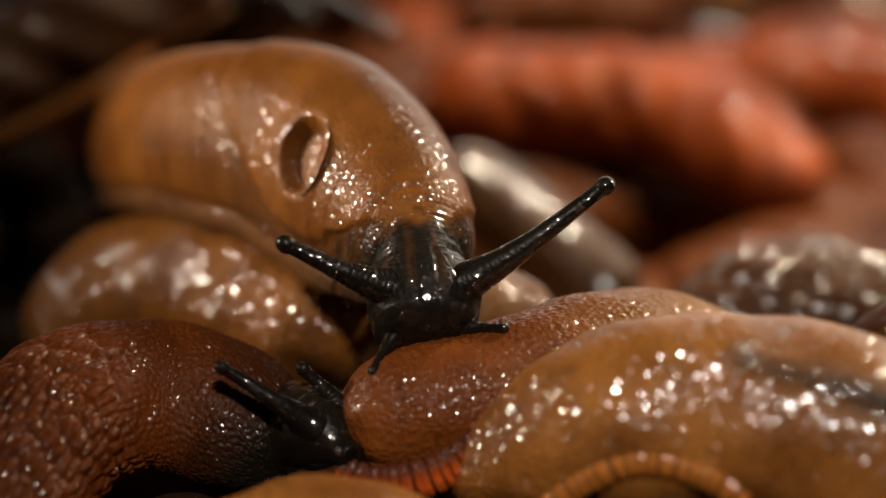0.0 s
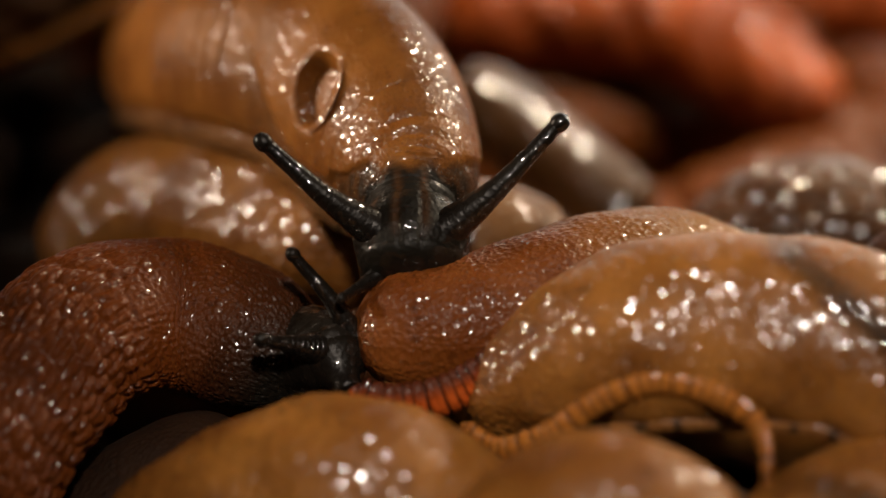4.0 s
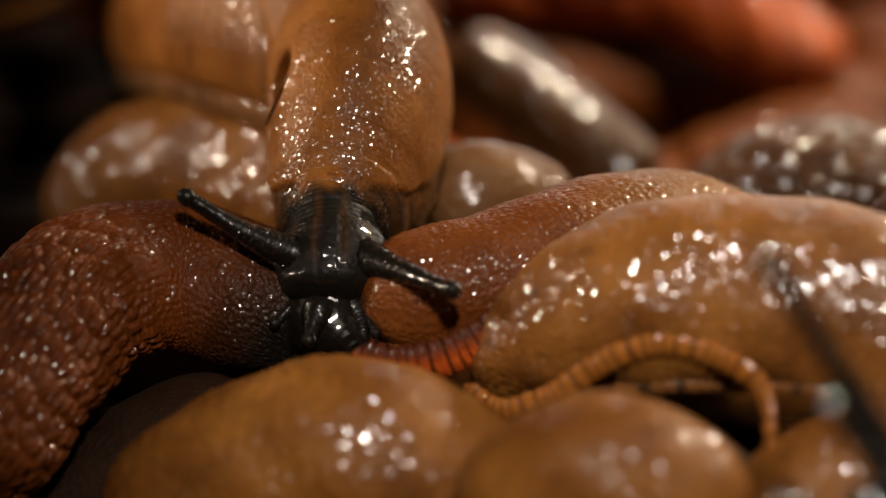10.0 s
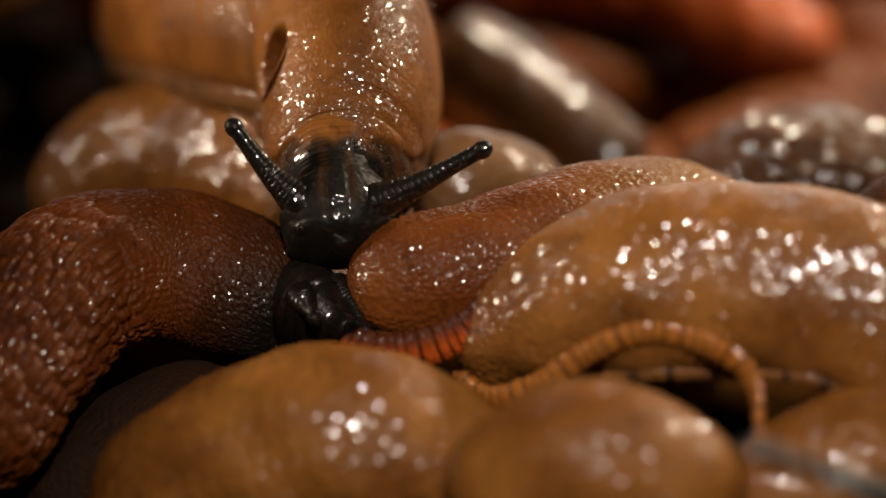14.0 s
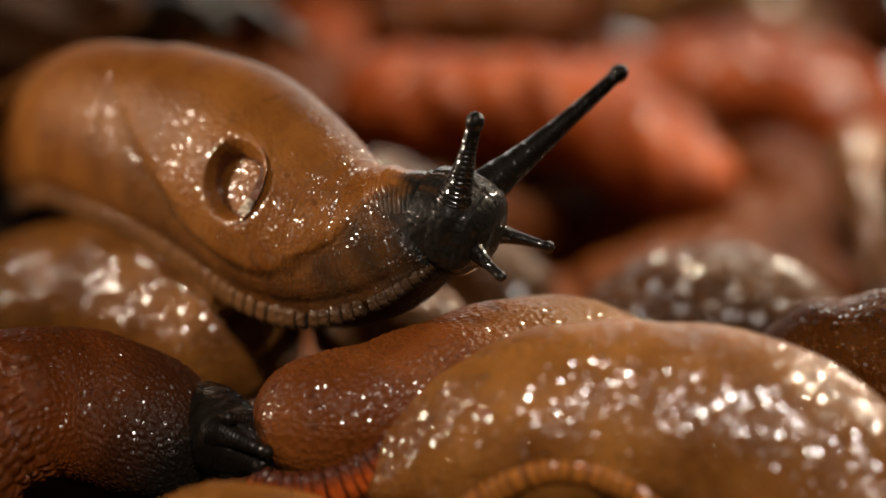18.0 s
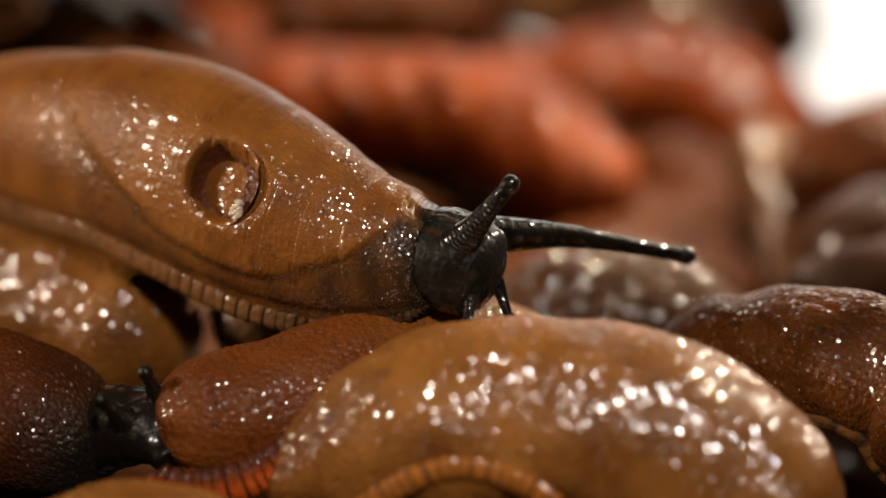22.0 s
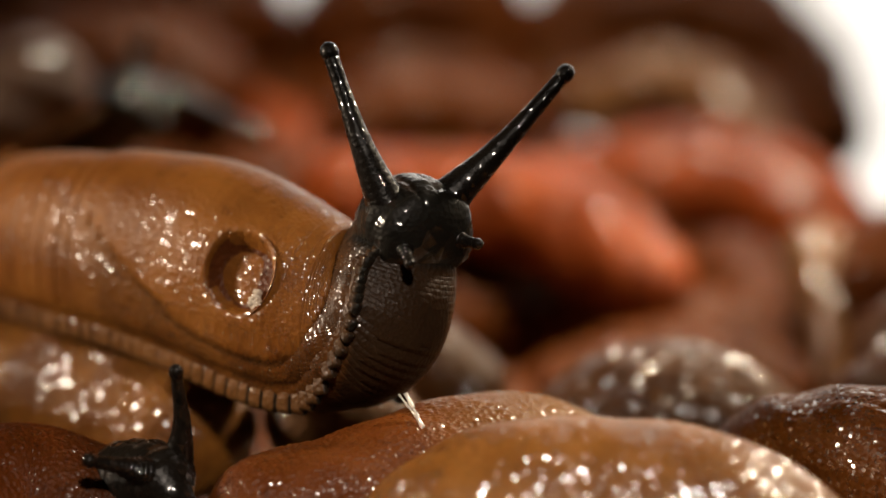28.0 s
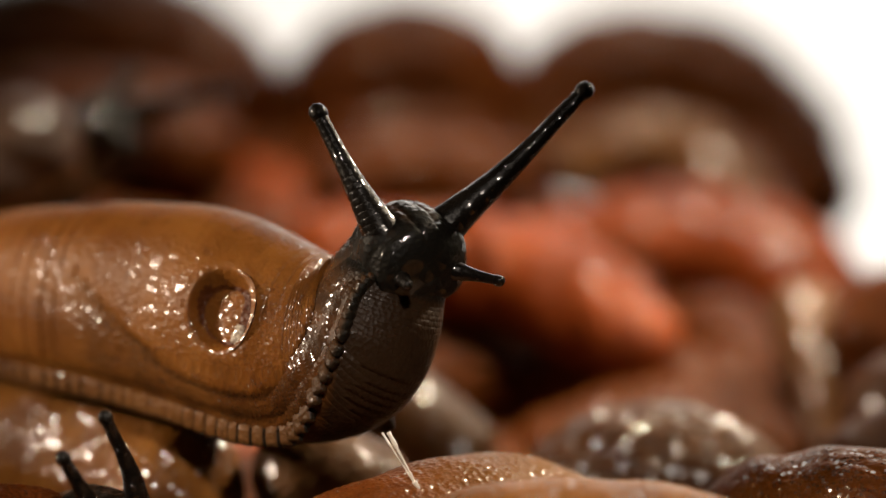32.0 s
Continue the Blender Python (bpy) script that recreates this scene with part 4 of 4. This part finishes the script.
    for k, (y, x, z, thick, count) in enumerate(((-0.4, 0.78, 0.62, 1.9, 20), (-0.4, -0.78, 0.62, 1.9, 20), (1.7, 0.72, -0.1, 1.2, 9), (1.7, -0.72, -0.1, 1.2, 9))):
        moved = [(t, m @ pose(0, y * MM, 0)) for t, m in at]
        feeler(ob, thick, count, sockets(moved, x, z, 4.1 if k < 2 else 3.6), [p[k] for _, p in ft], length=16.0 if k < 2 else 5.5)
    return ob


turning_slug()


def head_of(owner, knots, radii, times, tables, tips, thick, count, length, step=1.0, mat=BLACK):
    """A black neck and head in rigid slices on a slug, with two feelers."""
    def rad(s):
        return float(np.interp(s, knots, radii))
    q = np.arange(knots[0], knots[-1], step)
    rows = chain_rows(times, knots, tables, q)
    for i, s in enumerate(q):
        MOVES.append((part("head_segment", bead("head_segment", s, rad, lambda v: 1.0, 0.9, 2.0, around=48), mat, owner, "wet black head skin"), rows[i]))
    i = len(q) - 3
    for k, x in enumerate((0.65, -0.65)):
        feeler(owner, thick, count, sockets(rows[i], x, 0.6, rad(q[i])), [p[k] for p in tips], length=length, mat=mat)


def left_head():
    A = (-26.0, -4.8, 23.2)
    data = (
        (0, [(-21.6, -6.4, 25.0), (-18.7, -9.4, 25.3), (-17.0, -11.6, 24.9)], [(-26.8, -11.6, 32.1), (-20.4, -8.8, 31.0)]),
        (1, [(-21.9, -6.3, 25.4), (-19.1, -9.2, 26.0), (-17.6, -11.5, 25.3)], [(-26.6, -11.8, 31.7), (-20.8, -9.6, 32.0)]),
        (2, [(-22.2, -6.2, 25.7), (-19.6, -9.4, 25.4), (-18.1, -11.7, 24.7)], [(-26.3, -12.0, 30.9), (-21.4, -9.4, 32.5)]),
        (3, [(-22.4, -6.3, 25.2), (-19.1, -9.2, 26.0), (-18.0, -11.6, 24.9)], [(-25.9, -12.3, 29.7), (-21.7, -9.2, 33.5)]),
        (4, [(-21.8, -6.5, 24.6), (-19.2, -9.5, 24.9), (-18.1, -11.9, 23.9)], [(-24.7, -13.8, 28.3), (-22.4, -9.0, 34.0)]),
        (6.5, [(-21.1, -6.5, 24.7), (-19.0, -9.6, 24.6), (-17.9, -12.0, 23.7)], [(-22.0, -13.7, 24.9), (-17.3, -12.6, 25.0)]),
        (13.5, [(-22.1, -6.6, 24.3), (-19.8, -9.7, 24.4), (-18.0, -11.8, 24.2)], [(-20.4, -13.6, 25.1), (-16.1, -13.0, 23.7)]),
        (15.5, [(-21.3, -6.2, 25.7), (-18.7, -9.3, 25.8), (-16.7, -11.5, 25.2)], [(-17.5, -12.6, 28.6), (-14.8, -11.7, 28.2)]),
        (18, [(-21.9, -5.3, 25.2), (-18.8, -8.5, 24.9), (-16.8, -10.8, 24.2)], [(-16.2, -12.4, 25.8), (-19.3, -10.7, 28.1)]),
        (21, [(-22.4, -5.4, 24.8), (-18.9, -8.5, 24.9), (-16.8, -10.8, 24.2)], [(-20.7, -12.6, 28.9), (-16.1, -12.4, 25.7)]),
        (22, [(-22.1, -5.4, 24.7), (-18.6, -8.3, 25.7), (-16.7, -10.6, 24.8)], [(-21.4, -12.2, 29.9), (-17.9, -9.7, 31.4)]),
        (23, [(-21.6, -5.3, 25.1), (-18.8, -8.1, 26.1), (-16.7, -10.4, 25.4)], [(-21.6, -12.1, 30.4), (-17.9, -9.4, 32.4)]),
        (24.5, [(-21.4, -5.2, 25.6), (-18.1, -7.8, 27.3), (-16.3, -10.1, 26.6)], [(-23.1, -11.7, 31.9), (-18.4, -8.6, 35.3)]),
        (26.5, [(-23.3, -4.8, 26.9), (-19.7, -7.4, 28.6), (-18.0, -9.8, 27.7)], [(-25.5, -11.2, 33.4), (-17.2, -7.8, 38.4)]),
        (27, [(-23.6, -4.9, 26.5), (-20.0, -7.5, 28.4), (-18.5, -9.9, 27.3)], [(-26.5, -11.4, 32.9), (-17.4, -7.7, 38.6)]),
        (28, [(-24.7, -4.5, 28.0), (-21.3, -7.2, 29.4), (-19.5, -9.5, 28.7)], [(-26.6, -11.4, 33.0), (-19.8, -7.5, 39.3)]),
        (29, [(-25.0, -3.9, 28.4), (-21.8, -6.6, 29.6), (-20.2, -8.9, 28.9)], [(-26.7, -11.0, 34.1), (-22.0, -7.4, 39.6)]),
        (30, [(-25.4, -3.5, 28.6), (-22.6, -6.3, 29.4), (-21.0, -8.5, 28.6)], [(-26.3, -10.6, 35.5), (-23.5, -7.2, 40.2)]),
        (31, [(-26.4, -3.2, 28.8), (-23.4, -6.0, 29.6), (-21.8, -8.3, 28.8)], [(-27.4, -10.3, 36.8), (-24.3, -7.3, 39.8)]),
        (32, [(-26.8, -3.1, 29.0), (-23.8, -5.9, 29.8), (-22.2, -8.2, 29.0)], [(-27.8, -10.0, 37.9), (-24.6, -7.1, 40.5)]),
    )
    head_of(left_slug, [0, 5, 9, 11.5], [4.2, 4.0, 3.2, 1.3], [d[0] for d in data], [[A] + d[1] for d in data], [d[2] for d in data], 1.5, 14, 8.0)


left_head()


def far_head():
    ob = still_slug("reddish slug far back, black head and feelers raised", RED,
                    [(-63.9, 98.6, 28.5), (-54.0, 95.8, 33.2), (-44.0, 91.0, 38.2), (-37.6, 86.8, 41.7)], [6.5, 7, 6.5, 4.5], step=0.8, around=48, lumps=0.4, seed=31, flat=0.9)
    A = (-42.5, 89.3, 39.3)
    data = (
        (0, [(-34.9, 85.2, 39.7), (-30.2, 82.8, 42.2), (-26.9, 80.5, 41.4)], [(-31.1, 81.6, 48.7), (-17.7, 77.2, 40.8)]),
        (26.5, [(-34.9, 85.2, 39.7), (-30.2, 82.8, 42.2), (-26.9, 80.5, 41.4)], [(-31.1, 81.6, 48.7), (-17.7, 77.2, 40.8)]),
        (27, [(-34.6, 85.3, 39.8), (-30.2, 82.8, 42.3), (-26.9, 80.5, 41.5)], [(-30.9, 81.9, 50.1), (-18.0, 77.2, 40.8)]),
        (28, [(-36.1, 85.3, 39.9), (-31.7, 82.8, 42.0), (-28.7, 80.5, 41.2)], [(-30.1, 82.1, 50.6), (-17.6, 77.3, 41.1)]),
        (29, [(-37.1, 85.6, 41.1), (-32.5, 83.2, 43.5), (-29.5, 80.9, 42.8)], [(-31.7, 81.8, 49.6), (-17.0, 78.3, 44.7)]),
        (30, [(-36.9, 85.9, 41.9), (-32.5, 83.4, 44.3), (-29.5, 81.1, 43.5)], [(-30.9, 82.0, 50.3), (-18.8, 79.0, 47.1)]),
        (31, [(-36.8, 86.0, 42.3), (-32.4, 83.6, 45.1), (-29.4, 81.4, 44.5)], [(-29.6, 82.2, 50.8), (-19.0, 79.8, 50.0)]),
        (32, [(-38.0, 86.3, 43.4), (-33.6, 83.9, 45.8), (-30.5, 81.6, 45.3)], [(-30.6, 82.9, 53.3), (-18.8, 80.5, 52.1)]),
    )
    head_of(ob, [0, 5, 9, 11.5], [5.2, 5.0, 4.2, 1.9], [d[0] for d in data], [[A] + d[1] for d in data], [d[2] for d in data], 2.3, 12, 13.0)


far_head()


def slime_thread():
    """A thread of slime drawn out between the raised foot and the slug below, in sliding pieces."""
    ob = thing("slime_thread", "clear glistening thread of slime under the raised foot", "slime")
    m, nodes, links, bsdf = nodes_of("slime")
    bsdf.inputs["Base Color"].default_value = (0.9, 0.85, 0.75, 1)
    bsdf.inputs["Roughness"].default_value = 0.12
    bsdf.inputs["Transmission Weight"].default_value = 0.6
    bsdf.inputs["IOR"].default_value = 1.35
    low = {0: (1.4, -3.3, 28.4), 24.5: (1.4, -3.3, 28.4), 26.5: (1.4, -3.7, 30.6), 27: (3.0, -5.8, 34.2), 28: (0.2, -5.8, 34.4), 29: (0.8, -5.7, 34.5), 30: (1.0, -5.8, 34.1), 31: (1.3, -5.8, 34.4), 32: (1.2, -6.0, 33.6)}
    top = {0: (2.1, -3.3, 28.5), 24.5: (2.1, -3.3, 28.5), 26.5: (1.4, -3.6, 31.2), 27: (2.0, -4.5, 35.4), 28: (-0.8, -4.3, 36.0), 29: (-1.3, -4.0, 37.1), 30: (-0.8, -3.7, 38.0), 31: (-1.7, -3.5, 38.8), 32: (-1.4, -3.7, 38.0)}
    for strand, (shift, thick) in enumerate(((0.0, 0.09), (0.5, 0.045))):
        for i in range(6):
            th = np.linspace(0, 2 * np.pi, 10, endpoint=False)
            l = np.linspace(-0.75, 0.75, 7)
            r = thick * (1 + 1.2 * (abs(i - 2.5) / 2.5) ** 3) * (1 + 0.15 * np.sin(l * 5 + i))
            pts = np.stack([np.outer(r, np.cos(th)), np.outer(l, np.ones(10)), np.outer(r, np.sin(th))], -1)
            seg = part("strand", grid_mesh("strand", pts * MM, pts * MM), m, ob)
            rows = []
            for t in low:
                a, b = np.array(top[t]) - [shift, 0, 0], np.array(low[t])
                p = a + (b - a) * (i + 0.5) / 6
                side, fwd, up = frames_along(np.array([p, p + (b - a) / np.linalg.norm(b - a)]), (0, -1, 0.3))
                w = Matrix((side[0], fwd[0], up[0])).transposed().to_4x4()
                w.translation = Vector(p) * MM
                rows.append((t, w))
            MOVES.append((seg, rows))


slime_thread()


def near_head():
    ob = thing("slug", "dark slug close to the lens, only its black feelers in view", "slug", HEAP)
    data = (
        (0, [(28.0, -49.9, 36.5), (25.6, -50.3, 38.7)], [(12.7, -50.3, 45.9), (25.2, -54.6, 34.6)]),
        (2, [(27.5, -51.2, 31.9), (25.0, -51.5, 34.5)], [(12.8, -50.3, 45.9), (20.9, -53.2, 39.6)]),
        (4, [(27.8, -51.4, 31.2), (25.4, -51.7, 33.8)], [(14.6, -49.8, 47.7), (22.7, -53.5, 38.5)]),
        (6.5, [(28.8, -51.9, 29.6), (26.3, -51.9, 33.3)], [(13.4, -49.7, 48.0), (21.1, -53.1, 39.8)]),
        (7.5, [(27.0, -52.1, 28.8), (24.6, -52.1, 32.5)], [(14.0, -49.7, 48.1), (20.1, -53.1, 39.8)]),
        (9, [(24.1, -53.0, 25.6), (21.3, -53.1, 29.0)], [(13.8, -50.3, 45.9), (18.2, -53.9, 37.1)]),
        (11, [(22.4, -53.4, 24.3), (19.9, -53.3, 28.1)], [(12.7, -51.2, 42.8), (17.4, -54.9, 33.7)]),
        (13, [(27.4, -53.5, 24.1), (25.0, -53.6, 27.1)], [(9.9, -52.9, 37.0), (20.1, -56.0, 29.7)]),
        (13.5, [(27.6, -53.5, 24.0), (25.1, -53.5, 27.4)], [(10.4, -53.3, 35.3), (17.1, -55.4, 31.9)]),
        (15.5, [(32.1, -57.0, 11.8), (29.6, -57.3, 14.1)], [(24.0, -57.9, 19.5), (25.4, -59.0, 19.2)]),
        (32, [(32.1, -57.0, 11.8), (29.6, -57.3, 14.1)], [(24.0, -57.9, 19.5), (25.4, -59.0, 19.2)]),
    )
    A = (35.9, -52.7, 19.4)
    head_of(ob, [0, 9, 12], [4.0, 3.6, 1.6], [d[0] for d in data], [[A] + d[1] for d in data], [d[2] for d in data], 1.8, 16, 15.0, mat=BEADED)


near_head()


def motions():
    for ob, rows in MOVES:
        walk(ob, rows)


motions()
